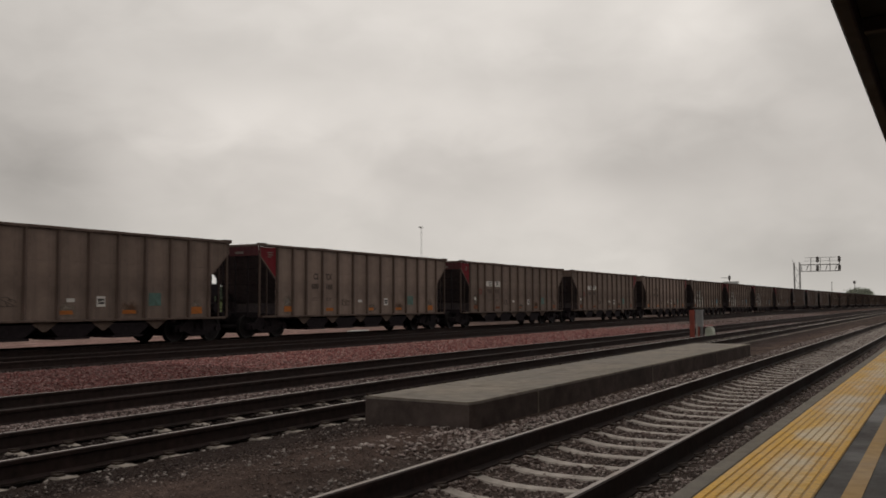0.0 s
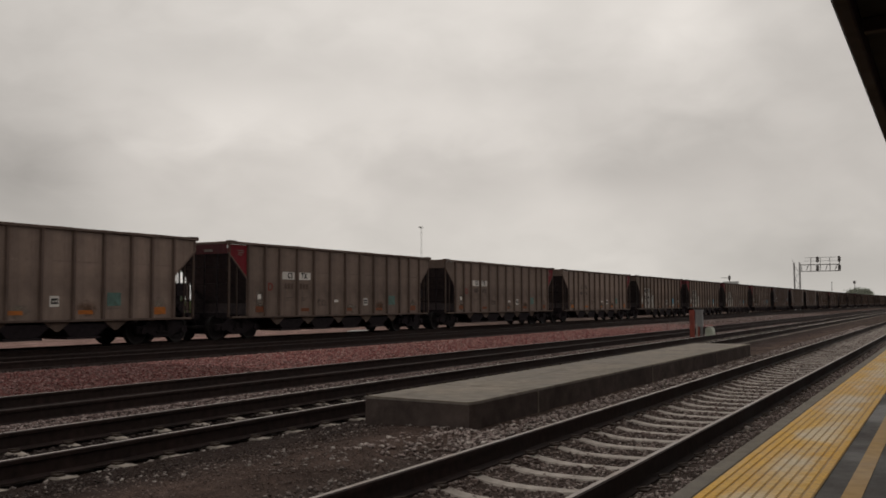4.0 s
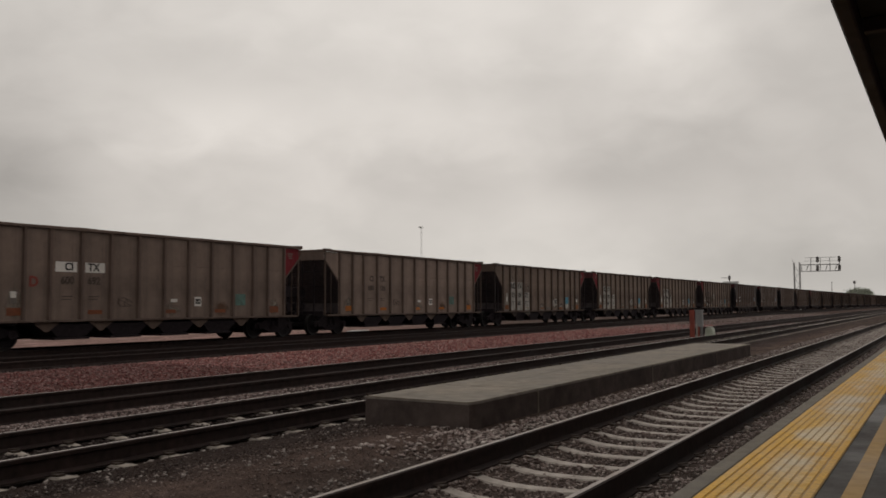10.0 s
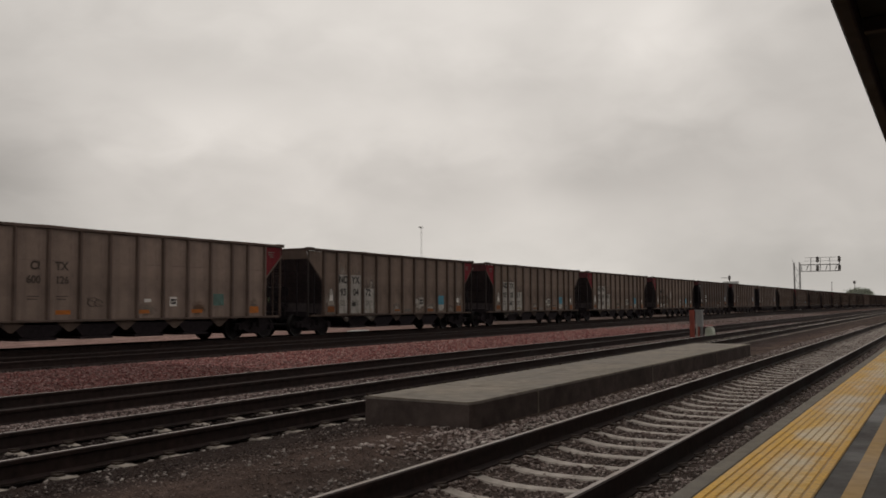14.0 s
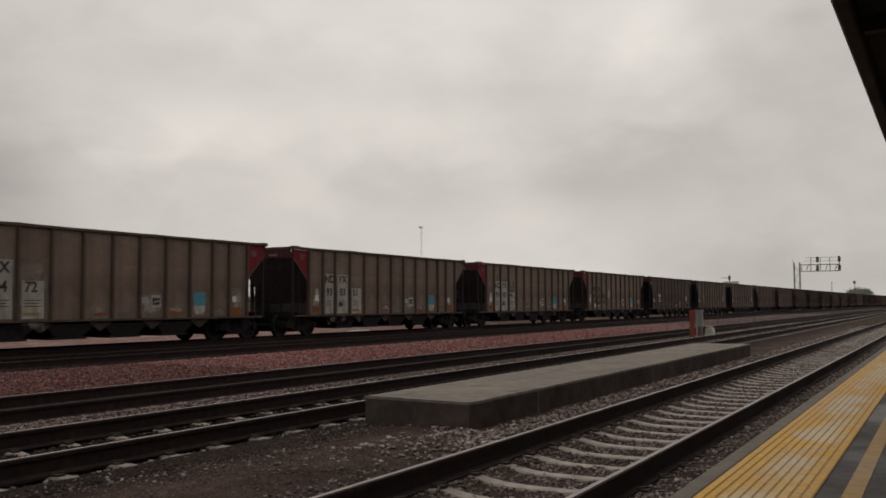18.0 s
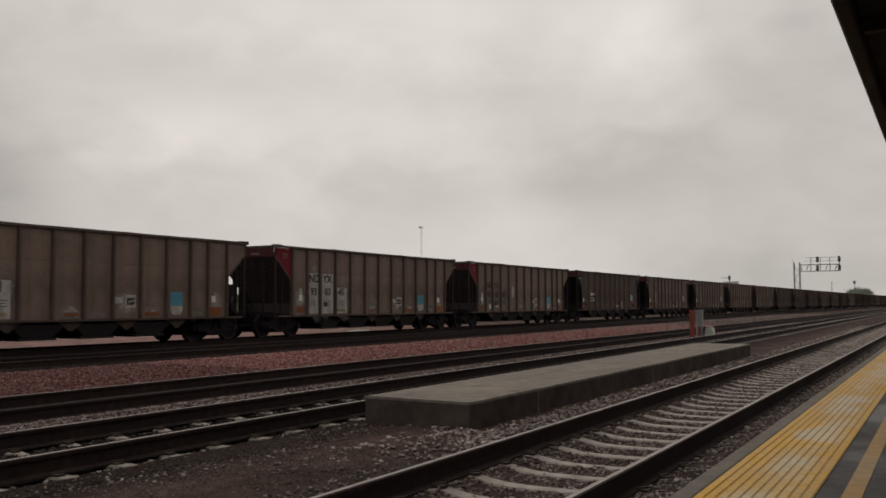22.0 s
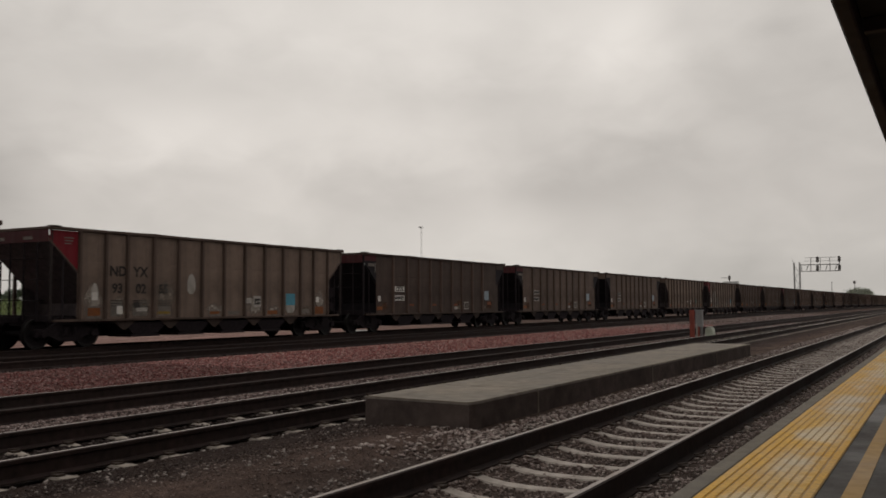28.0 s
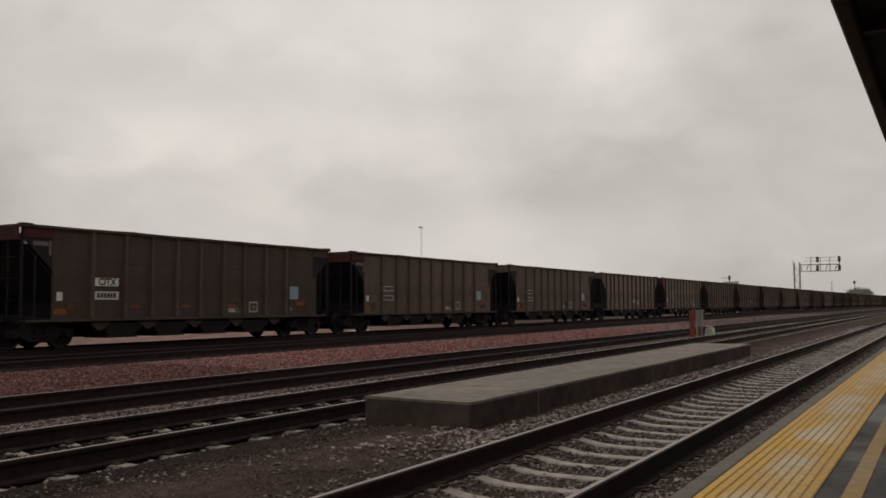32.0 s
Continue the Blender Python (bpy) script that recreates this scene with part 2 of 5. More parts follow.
STONE_GREY = pebbles("grey_ballast", [(0.155, 0.115, 0.105), (0.40, 0.328, 0.296), (0.265, 0.196, 0.176), (0.60, 0.53, 0.48)])
STONE_CRIB = pebbles("brown_crib_ballast", [(0.095, 0.068, 0.060), (0.25, 0.190, 0.166), (0.155, 0.112, 0.098), (0.40, 0.335, 0.30), (0.13, 0.092, 0.081)])
STONE_RED = pebbles("red_ballast", [(0.085, 0.028, 0.025), (0.215, 0.074, 0.065), (0.074, 0.036, 0.033), (0.30, 0.185, 0.168), (0.135, 0.039, 0.035), (0.225, 0.126, 0.115), (0.105, 0.055, 0.050)])
# lighter copy of the red ballast: brightness rising with distance put into colour
STONE_PINK = pebbles("lighter_pink_ballast", [(0.15, 0.050, 0.044), (0.42, 0.150, 0.132), (0.135, 0.064, 0.057), (0.54, 0.345, 0.315), (0.26, 0.076, 0.066), (0.42, 0.235, 0.213), (0.20, 0.10, 0.09)])
STONE_MID = pebbles("mixed_ballast", [(0.105, 0.071, 0.064), (0.30, 0.226, 0.206), (0.165, 0.112, 0.101), (0.46, 0.385, 0.355)])
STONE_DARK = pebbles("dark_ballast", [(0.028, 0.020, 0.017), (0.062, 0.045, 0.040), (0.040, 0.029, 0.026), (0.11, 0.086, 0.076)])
STONE_DIRT = pebbles("dirty_gravel", [(0.060, 0.041, 0.035), (0.19, 0.138, 0.117), (0.10, 0.069, 0.060), (0.31, 0.248, 0.218), (0.13, 0.092, 0.080), (0.075, 0.052, 0.045)])
# darker copy of the dirt gravel: lens dimming at the left put into colour
STONE_DIM = pebbles("dim_gravel", [(0.024, 0.017, 0.015), (0.066, 0.047, 0.041), (0.042, 0.029, 0.026), (0.16, 0.124, 0.108), (0.054, 0.038, 0.034)])
STONE_PALE = pebbles("pale_loose_stone", [(0.15, 0.120, 0.106), (0.36, 0.31, 0.28), (0.20, 0.16, 0.145), (0.50, 0.45, 0.41)])


def ground_material():
    """The ground across the yard, by its distance from the platform: grey ballast, dark dirt, red ballast, sooty beds, pink gravel, grass."""
    s = Nodes("yard_ground")
    p = s.where(True)
    x = s.n("ShaderNodeSeparateXYZ", Vector=p).outputs["X"]
    wob = s.math("MULTIPLY", s.math("SUBTRACT", s.noise(0.5, 4, world_space=True), 0.5), 1.2)
    d = s.math("DIVIDE", s.math("SUBTRACT", wob, x), 100.0)
    # stops 0.058 to 0.066 carry the same dimming in the ground's tone
    zones = [(0.0, (0.115, 0.088, 0.078)), (0.044, (0.115, 0.088, 0.078)), (0.047, (0.140, 0.098, 0.083)), (0.051, (0.118, 0.082, 0.070)), (0.058, (0.058, 0.040, 0.035)), (0.066, (0.050, 0.035, 0.030)),
             (0.069, (0.026, 0.019, 0.017)), (0.086, (0.026, 0.019, 0.017)), (0.090, (0.075, 0.053, 0.048)), (0.100, (0.065, 0.046, 0.042)),
             (0.104, (0.022, 0.016, 0.014)), (0.117, (0.028, 0.018, 0.016)), (0.121, (0.135, 0.040, 0.036)),
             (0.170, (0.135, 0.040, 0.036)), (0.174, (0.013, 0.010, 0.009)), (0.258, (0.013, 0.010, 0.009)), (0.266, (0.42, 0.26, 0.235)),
             (0.42, (0.40, 0.28, 0.25)), (0.47, (0.12, 0.155, 0.045))]
    col = s.ramp(d, zones)
    # far down the line the strips run together into brown dirt
    y = s.n("ShaderNodeSeparateXYZ", Vector=p).outputs["Y"]
    far = s.ramp(s.math("DIVIDE", s.math("ADD", y, s.math("MULTIPLY", wob, 12.0)), 200.0), [(0.21, (0, 0, 0)), (0.36, (1, 1, 1))])
    yard = s.math("GREATER_THAN", x, -60.0)
    col = s.mix(s.math("MULTIPLY", far, s.math("MULTIPLY", yard, 0.85)), col, (0.098, 0.071, 0.060))
    grain = s.noise(38, 4, world_space=True, rough=0.75)
    coarse = s.noise(7, 4, world_space=True)
    col = s.mix(1.0, col, s.ramp(grain, [(0.34, (0.34, 0.33, 0.32)), (0.66, (1.22, 1.20, 1.18))]), "MULTIPLY")
    col = s.mix(1.0, col, s.ramp(coarse, [(0.32, (0.55, 0.54, 0.53)), (0.68, (1.0, 1.0, 1.0))]), "MULTIPLY")
    broad = s.noise(1.6, 5, stretch=(1.0, 0.55, 1.0), world_space=True, rough=0.65)
    col = s.mix(1.0, col, s.ramp(broad, [(0.34, (0.55, 0.53, 0.52)), (0.64, (1.12, 1.10, 1.08))]), "MULTIPLY")
    s.bump(s.math("ADD", grain, s.math("MULTIPLY", coarse, 0.6)), 0.7, 0.03)
    return s.done(col, 0.9, 0.0, 0.04)


GROUND = ground_material()


def cloud_material():
    """Overcast cloud, glowing evenly: broad light and dark banks, soft wisps, clear of the sheet's own edge."""
    s = Nodes("overcast_cloud")
    v = s.where()
    unit = s.n("ShaderNodeVectorMath")
    unit.operation = "NORMALIZE"
    s.put(unit.inputs[0], v)
    sep = s.n("ShaderNodeSeparateXYZ", Vector=unit.outputs[0])
    # azimuth to the left of the track's line and height, in degrees
    az = s.math("MULTIPLY", s.math("ARCTAN2", s.math("MULTIPLY", sep.outputs["X"], -1.0), sep.outputs["Y"]), 57.2958)
    el = s.math("MULTIPLY", s.math("ARCSINE", sep.outputs["Z"]), 57.2958)
    flat = s.n("ShaderNodeCombineXYZ", X=s.math("MULTIPLY", az, 0.060), Y=s.math("MULTIPLY", el, 0.105), Z=0.3)
    big = s.n("ShaderNodeTexNoise", Vector=flat.outputs[0], Scale=1.5, Detail=3.0, Roughness=0.45, Distortion=0.4)
    small = s.n("ShaderNodeTexNoise", Vector=flat.outputs[0], Scale=3.6, Detail=6.0, Roughness=0.5, Distortion=0.3)
    # the banks' edges billow
    az = s.math("ADD", az, s.math("MULTIPLY", s.math("SUBTRACT", big.outputs["Fac"], 0.5), 9.0))
    el = s.math("ADD", el, s.math("MULTIPLY", s.math("SUBTRACT", small.outputs["Fac"], 0.5), 2.6))
    val = s.math("ADD", 0.600, s.math("MULTIPLY", s.math("SUBTRACT", big.outputs["Fac"], 0.5), 0.08))
    val = s.math("ADD", val, s.math("MULTIPLY", s.math("SUBTRACT", small.outputs["Fac"], 0.5), 0.14))
    for a0, e0, wa, we, amp in CLOUD_BANKS:
        u = s.math("DIVIDE", s.math("SUBTRACT", az, a0), wa)
        w = s.math("DIVIDE", s.math("SUBTRACT", el, e0), we)
        q = s.math("ADD", s.math("MULTIPLY", u, u), s.math("MULTIPLY", w, w))
        val = s.math("ADD", val, s.math("MULTIPLY", s.math("EXPONENT", s.math("MULTIPLY", q, -1.0)), amp))
    low = s.ramp(s.math("DIVIDE", el, 40.0), [(0.0, (0.99, 0.94, 0.87)), (0.2, (1.01, 0.945, 0.88)), (1.0, (1.0, 0.955, 0.90))])
    col = s.mix(1.0, low, s.n("ShaderNodeCombineColor", Red=val, Green=val, Blue=val).outputs[0], "MULTIPLY")
    emit = s.n("ShaderNodeEmission", Color=col, Strength=1.0)
    clear = s.n("ShaderNodeBsdfTransparent")
    # the sheet thins out towards its own rim
    fade = s.math("MULTIPLY", s.ramp(s.math("DIVIDE", s.math("ABSOLUTE", s.math("SUBTRACT", az, 30.0)), 60.0), [(0.72, (1, 1, 1)), (0.95, (0, 0, 0))]),
                  s.ramp(s.math("DIVIDE", el, 60.0), [(0.60, (1, 1, 1)), (0.90, (0, 0, 0))]))
    both = s.n("ShaderNodeMixShader", Fac=fade)
    s.put(both.inputs[1], clear.outputs[0])
    s.put(both.inputs[2], emit.outputs[0])
    s.put(s.t.nodes["Material Output"].inputs["Surface"], both.outputs[0])
    s.t.nodes.remove(s.bsdf)
    s.mat.cycles.emission_sampling = "NONE"
    return s.mat


# azimuth, height, half-widths in degrees, strength of each bank of cloud
CLOUD_BANKS = [(30, 17.5, 18, 7, 0.122), (0, 8.5, 18, 7, -0.068), (51, 7.0, 4, 4, -0.115), (21, 4.0, 7, 3, 0.081), (12, 17.5, 4, 2, 0.064),
               (36, 11.5, 9, 2, 0.046), (17.5, 8.4, 4.5, 1.5, -0.065), (13, 10.0, 6, 2.0, -0.06), (3, 2.5, 9, 2, -0.079), (36, 7.0, 4, 2, 0.047), (41, 15.6, 9, 2.2, -0.055),
               (3, 16.0, 4, 4, -0.043), (42, 11.5, 4, 2, 0.074), (15, 17.5, 4, 4, 0.079), (21, 14.5, 4, 2, -0.048), (27, 8.5, 4, 2, -0.040),
               (21, 7.0, 4, 2, 0.031), (27, 11.5, 4, 2, 0.046), (56, 8.0, 6, 8, -0.13)]
CLOUD = cloud_material()


# ---- mesh writing ----
class Form:
    """Collects boxes, prisms and turned shapes into one mesh."""

    def __init__(self):
        self.v, self.f, self.m = [], [], []

    def add(self, verts, faces, mi=0):
        k = len(self.v)
        self.v += [tuple(p) for p in verts]
        self.f += [tuple(i + k for i in f) for f in faces]
        self.m += [mi] * len(faces)
        return self

    def box(self, x0, x1, y0, y1, z0, z1, mi=0, c=0.0):
        """A box; c: the chamfer along its four longest edges."""
        if c <= 0:
            p = [(x, y, z) for z in (z0, z1) for y in (y0, y1) for x in (x0, x1)]
            return self.add(p, [(0, 2, 3, 1), (4, 5, 7, 6), (0, 1, 5, 4), (2, 6, 7, 3), (0, 4, 6, 2), (1, 3, 7, 5)], mi)
        size = (x1 - x0, y1 - y0, z1 - z0)
        ax = size.index(max(size))
        lo, hi = (x0, y0, z0), (x1, y1, z1)
        u, w = [i for i in range(3) if i != ax]
        a0, a1, b0, b1 = lo[u], hi[u], lo[w], hi[w]
        ring = [(a0 + c, b0), (a1 - c, b0), (a1, b0 + c), (a1, b1 - c), (a1 - c, b1), (a0 + c, b1), (a0, b1 - c), (a0, b0 + c)]
        return self.prism(ring, ax, lo[ax], hi[ax], mi)

    def prism(self, ring, ax, a, b, mi=0):
        """A flat outline drawn out along axis ax (0, 1 or 2) from a to b; the outline gives the other two axes in order."""
        n = len(ring)

        def at(p, s):
            q = list(p)
            q.insert(ax, s)
            return q
        area = sum(ring[i][0] * ring[(i + 1) % n][1] - ring[(i + 1) % n][0] * ring[i][1] for i in range(n))
        if (area < 0) != (ax == 1):
            ring = ring[::-1]
        verts = [at(p, a) for p in ring] + [at(p, b) for p in ring]
        faces = [tuple(range(n))[::-1], tuple(range(n, 2 * n))] + [(i, (i + 1) % n, (i + 1) % n + n, i + n) for i in range(n)]
        return self.add(verts, faces, mi)

    def bar(self, p, q, r, n=6, mi=0, r2=None):
        """A round bar from p to q."""
        p, q = Vector(p), Vector(q)
        d = (q - p).normalized()
        s = d.orthogonal().normalized()
        t = d.cross(s)
        r2 = r if r2 is None else r2
        rim = [(math.cos(6.28318 * i / n), math.sin(6.28318 * i / n)) for i in range(n)]
        verts = [p + (s * a + t * b) * r for a, b in rim] + [q + (s * a + t * b) * r2 for a, b in rim]
        faces = [tuple(range(n))[::-1], tuple(range(n, 2 * n))] + [(i, (i + 1) % n, (i + 1) % n + n, i + n) for i in range(n)]
        return self.add(verts, faces, mi)

    def turned(self, profile, ax=0, n=28, mi=None):
        """A profile of (along, radius) turned about axis ax; mi: a material for each stretch."""
        k = len(profile)
        verts = []
        for a, r in profile:
            for i in range(n):
                w = 6.28318 * i / n
                q = [r * math.cos(w), r * math.sin(w)]
                q.insert(ax, a)
                verts.append(q)
        base = len(self.v)
        self.v += [tuple(p) for p in verts]
        for j in range(k - 1):
            for i in range(n):
                self.f.append(tuple(base + q for q in (j * n + i, j * n + (i + 1) % n, (j + 1) * n + (i + 1) % n, (j + 1) * n + i)))
                self.m.append(mi[j] if mi else 0)
        return self

    def mesh(self, name, *mats, smooth=False):
        me = bpy.data.meshes.new(name)
        me.from_pydata(self.v, [], self.f)
        for m in mats:
            me.materials.append(m)
        if len(mats) > 1:
            me.polygons.foreach_set("material_index", self.m)
        if smooth:
            me.polygons.foreach_set("use_smooth", [True] * len(self.f))
        me.update()
        return me


def part(name, me, parent, at=None, label="", paint=None):
    """One mesh as a part under a thing or a part."""
    ob = new(name, me)
    ob.parent = parent
    if at is not None:
        ob.matrix_basis = at
    if label:
        ob["label"] = label
    if paint is not None:
        ob.material_slots[0].link = "OBJECT"
        ob.material_slots[0].material = paint
    return ob


def thing(name, label, category, at=None, group="", kind="", me=None):
    ob = new(name, me)
    if at is not None:
        ob.matrix_basis = at
    return tagged(ob, label, category, group, kind)


def here(x=0, y=0, z=0):
    return Matrix.Translation((x, y, z))


# ---- ground ----
PROFILE = [(4500, -0.3), (30, -0.3), (-1.3, -0.30), (-1.5, -0.16), (-1.9, -0.155), (-2.08, -0.185), (-2.25, -0.206), (-2.40, -0.228), (-2.55, -0.254), (-2.7, -0.266), (-3.33, -0.266), (-3.42, -0.256), (-3.52, -0.234), (-3.61, -0.207), (-3.7, -0.197), (-3.85, -0.195),
           (-4.0, -0.165), (-4.4, -0.13), (-4.7, -0.09), (-5.4, -0.10), (-6.0, -0.13), (-6.42, -0.163), (-6.60, -0.184), (-6.73, -0.214), (-6.9, -0.235), (-7.1, -0.21), (-8.12, -0.21), (-8.3, -0.235),
           (-8.6, -0.20), (-9.0, -0.16), (-9.8, -0.15), (-10.3, -0.205), (-11.0, -0.21), (-11.7, -0.205), (-12.2, -0.10), (-13.5, -0.07), (-15.5, -0.07), (-16.6, -0.08), (-17.3, -0.13),
           (-19.0, -0.205), (-20.4, -0.205), (-22.0, -0.19), (-23.7, -0.205), (-25.3, -0.205), (-26.2, -0.26), (-28, -0.34), (-34, -0.36), (-42, -0.2), (-50, 0.5), (-62, 1.5), (-75, 1.6),
           (-120, 1.0), (-300, 0.5), (-1200, 0.3), (-4500, 0.0)]


def level(x):
    """The ground's height at x."""
    for (a, za), (b, zb) in zip(PROFILE, PROFILE[1:]):
        if b <= x <= a:
            return za + (zb - za) * (x - a) / (b - a)
    return -0.3


def ground():
    ys = [-4500, -600, -100, -20] + [y * 0.5 for y in range(0, 60)] + [30 + y * 2 for y in range(0, 40)] + [110 + 20 * y for y in range(20)] + [700, 1200, 4500]
    xs = []
    for (a, _), (b, _) in zip(PROFILE, PROFILE[1:]):
        k = 3 if -30 < b < -1 and a < 0 else 1
        xs += [a + (b - a) * i / k for i in range(k)]
    xs.append(-4500)
    verts = []
    for y in ys:
        for x in xs:
            near = -28 < x < -1.6 and 0 < y < 110
            verts.append((x, y, level(x) + ((0.006 if x > -3.8 else 0.022) * noise.noise((x * 1.7, y * 1.3, 0)) if near else 0)))
    n = len(xs)
    faces = [(j * n + i, (j + 1) * n + i, (j + 1) * n + i + 1, j * n + i + 1) for j in range(len(ys) - 1) for i in range(n - 1)]
    faces = [f[::-1] for f in faces]
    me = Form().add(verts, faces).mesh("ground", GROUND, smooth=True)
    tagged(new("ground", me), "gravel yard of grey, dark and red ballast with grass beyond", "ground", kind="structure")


ground()


# ---- sky ----
def cloud_sheet():
    """Part of a great dome in front of the world's sky."""
    R, f = 4300.0, Form()
    azs, els = [-32 + 4 * i for i in range(32)], [-3 + 3 * i for i in range(21)]
    verts = []
    for e in els:
        for a in azs:
            ca, ce = radians(a), radians(e)
            verts.append((-R * math.sin(ca) * math.cos(ce), R * math.cos(ca) * math.cos(ce), R * math.sin(ce)))
    n = len(azs)
    faces = [(j * n + i, j * n + i + 1, (j + 1) * n + i + 1, (j + 1) * n + i) for j in range(len(els) - 1) for i in range(n - 1)]
    ob = new("backdrop", f.add(verts, faces).mesh("cloud_sheet", CLOUD, smooth=True))
    ob.location = EYE
    return tagged(ob, "low grey overcast cloud drifting over the yard", "sky", kind="structure")


clouds = cloud_sheet()

# ---- tracks ----
RAIL_RING = [(-0.075, -0.192), (0.075, -0.192), (0.075, -0.180), (0.012, -0.160), (0.0085, -0.045), (0.036, -0.038), (0.0365, -0.008), (0.028, 0.0),
             (-0.028, 0.0), (-0.0365, -0.008), (-0.036, -0.038), (-0.0085, -0.045), (-0.012, -0.160), (-0.075, -0.180)]


def rail_mesh(name, top, band=0.028):
    ring = [(math.copysign(band, x), z) if z == 0.0 else (x, z) for x, z in RAIL_RING]
    f = Form().prism(ring, 1, -40, 1400)
    me = f.mesh(name, RAILRUST, top)
    me.polygons.foreach_set("material_index", [1 if (len(p.vertices) == 4 and p.center.z > -0.002) else 0 for p in me.polygons])
    return me


RAIL_HEADS = {"bright": rail_mesh("rail", RAILTOP, 0.021), "worn": rail_mesh("worn_rail", RAILWORN, 0.017), "dull": rail_mesh("dull_rail", RAILDULL)}


def bend(y):
    """How far the two far tracks have swung towards the platform's side at y, and their heading there."""
    if y <= 5:
        return 0.0, 0.0
    if y < 45:
        return 0.0065 / 80 * (y - 5) ** 2, 0.0065 / 40 * (y - 5)
    shift, turn = 0.13 + 0.0065 * (y - 45), 0.0065
    if y > 150:
        shift, turn = shift + (y - 150) ** 2 / 12000, turn + (y - 150) / 6000
    return shift, turn


def bent_rail(name, top):
    """A rail that follows the bend, in short straight lengths."""
    ys = [-40, 5, 15, 25, 35, 45, 90, 150] + [160 + 10 * i for i in range(45)]
    n, verts, faces = len(RAIL_RING), [], []
    for y in ys:
        verts += [(x + bend(y)[0], y, z) for x, z in RAIL_RING]
    for j in range(len(ys) - 1):
        faces += [(j * n + i, (j + 1) * n + i, (j + 1) * n + (i + 1) % n, j * n + (i + 1) % n) for i in range(n)]
    faces += [tuple(range(n)), tuple(range((len(ys) - 1) * n, len(ys) * n))[::-1]]
    me = Form().add(verts, faces).mesh(name, RAILRUST, top)
    me.polygons.foreach_set("material_index", [1 if (len(p.vertices) == 4 and p.center.z > -0.002) else 0 for p in me.polygons])
    return me


RAIL_HEADS["bent"] = bent_rail("bent_rail", RAILDULL)


def sleeper_mesh(concrete):
    """A sleeper across the track: raised seats under the rails and, in concrete, a dip between them."""
    if concrete:
        half = [(0.0, -0.252), (0.22, -0.250), (0.36, -0.241), (0.48, -0.225), (0.58, -0.205), (0.66, -0.194), (1.0, -0.193), (1.3, -0.208)]
        prof = [(-x, z) for x, z in half[:0:-1]] + half
        wt_, wb = 0.086, 0.11
    else:
        prof = [(-1.3, -0.195), (-0.5, -0.194), (0.4, -0.195), (1.3, -0.194)]
        wt_, wb = 0.11, 0.115
    f = Form()
    n = len(prof)
    verts = []
    for x, z in prof:
        verts += [(x, -wb, -0.42), (x, -wt_ - 0.004, z - 0.018), (x, -wt_ + 0.014, z), (x, wt_ - 0.014, z), (x, wt_ + 0.004, z - 0.018), (x, wb, -0.42)]
    faces = []
    for i in range(n - 1):
        for k in range(5):
            faces.append((i * 6 + k, i * 6 + k + 1, (i + 1) * 6 + k + 1, (i + 1) * 6 + k)[::-1])
    faces += [tuple(range(6)), tuple(range((n - 1) * 6, n * 6))[::-1]]
    f.add(verts, [q[::-1] for q in faces])
    # sides and ends are darker than the tops
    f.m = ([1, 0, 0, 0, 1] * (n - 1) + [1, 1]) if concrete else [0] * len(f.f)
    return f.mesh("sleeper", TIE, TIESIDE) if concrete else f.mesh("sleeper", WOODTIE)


TIE_C, TIE_W = sleeper_mesh(True), sleeper_mesh(False)


def clip_mesh():
    f = Form()
    for s in (-1, 1):
        f.box(s * 0.075 - 0.03, s * 0.075 + 0.045 * s + 0.03, -0.045, 0.045, -0.197, -0.172, c=0.006)
        f.bar((s * 0.06, -0.04, -0.168), (s * 0.13, 0.04, -0.164), 0.010, 5)
    return f.mesh("rail_clip", CLIP)


CLIPS = clip_mesh()


def track(x, label, concrete, step, y0, count, bright, clips=0, far=500, top=None):
    """A track: two rails, single sleepers near by, the far ones joined."""
    t = thing("railway_track", label, "railway track", here(x, 0, 0), "tracks of the yard", "structure")
    rnd = random.Random(int(-x * 10))
    off = (lambda y: bend(y)[0]) if bright == "bent" else (lambda y: 0.0)
    for s in (-1, 1):
        part("rail", RAIL_HEADS["dull" if s > 0 and bright == "half" else "worn" if bright == "half" else bright], t, here(s * 0.7525, 0, 0))
    for i in range(count):
        m = pose(off(y0 + step * i) + rnd.uniform(-0.02, 0.02), y0 + step * i + rnd.uniform(-0.015, 0.015), rnd.uniform(-0.006, 0.004), 0, 0, rnd.uniform(-0.5, 0.5))
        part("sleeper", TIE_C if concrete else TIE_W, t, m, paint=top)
        if i < clips:
            for s in (-1, 1):
                part("rail_clip", CLIPS, t, here(s * 0.7525, y0 + step * i, 0))
    f = Form()
    src = TIE_C if concrete else TIE_W
    pv, pf = [v.co for v in src.vertices], [tuple(p.vertices) for p in src.polygons]
    y = y0 + step * count
    while y < far:
        f.add([(v.x + off(y), v.y + y, v.z) for v in pv], pf)
        f.m[-len(pf):] = [p.material_index for p in src.polygons]
        y += step
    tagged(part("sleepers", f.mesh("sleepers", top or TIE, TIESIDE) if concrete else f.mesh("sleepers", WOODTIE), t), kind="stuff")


TRACKS = [-3.006, -7.691, -11.047, -19.75, -24.417]
track(TRACKS[0], "nearest track with bright rails on pale concrete sleepers", True, 0.61, -14.87, 136, "bright", 76, 300)
track(TRACKS[1], "track with worn rails on concrete sleepers beside the slab", True, 0.645, -14.035, 115, "worn", 61, 220, TIEMUD)
track(TRACKS[2], "middle track with worn rails on dark sleepers", False, 0.55, -13.5, 110, "half", 0, 160)
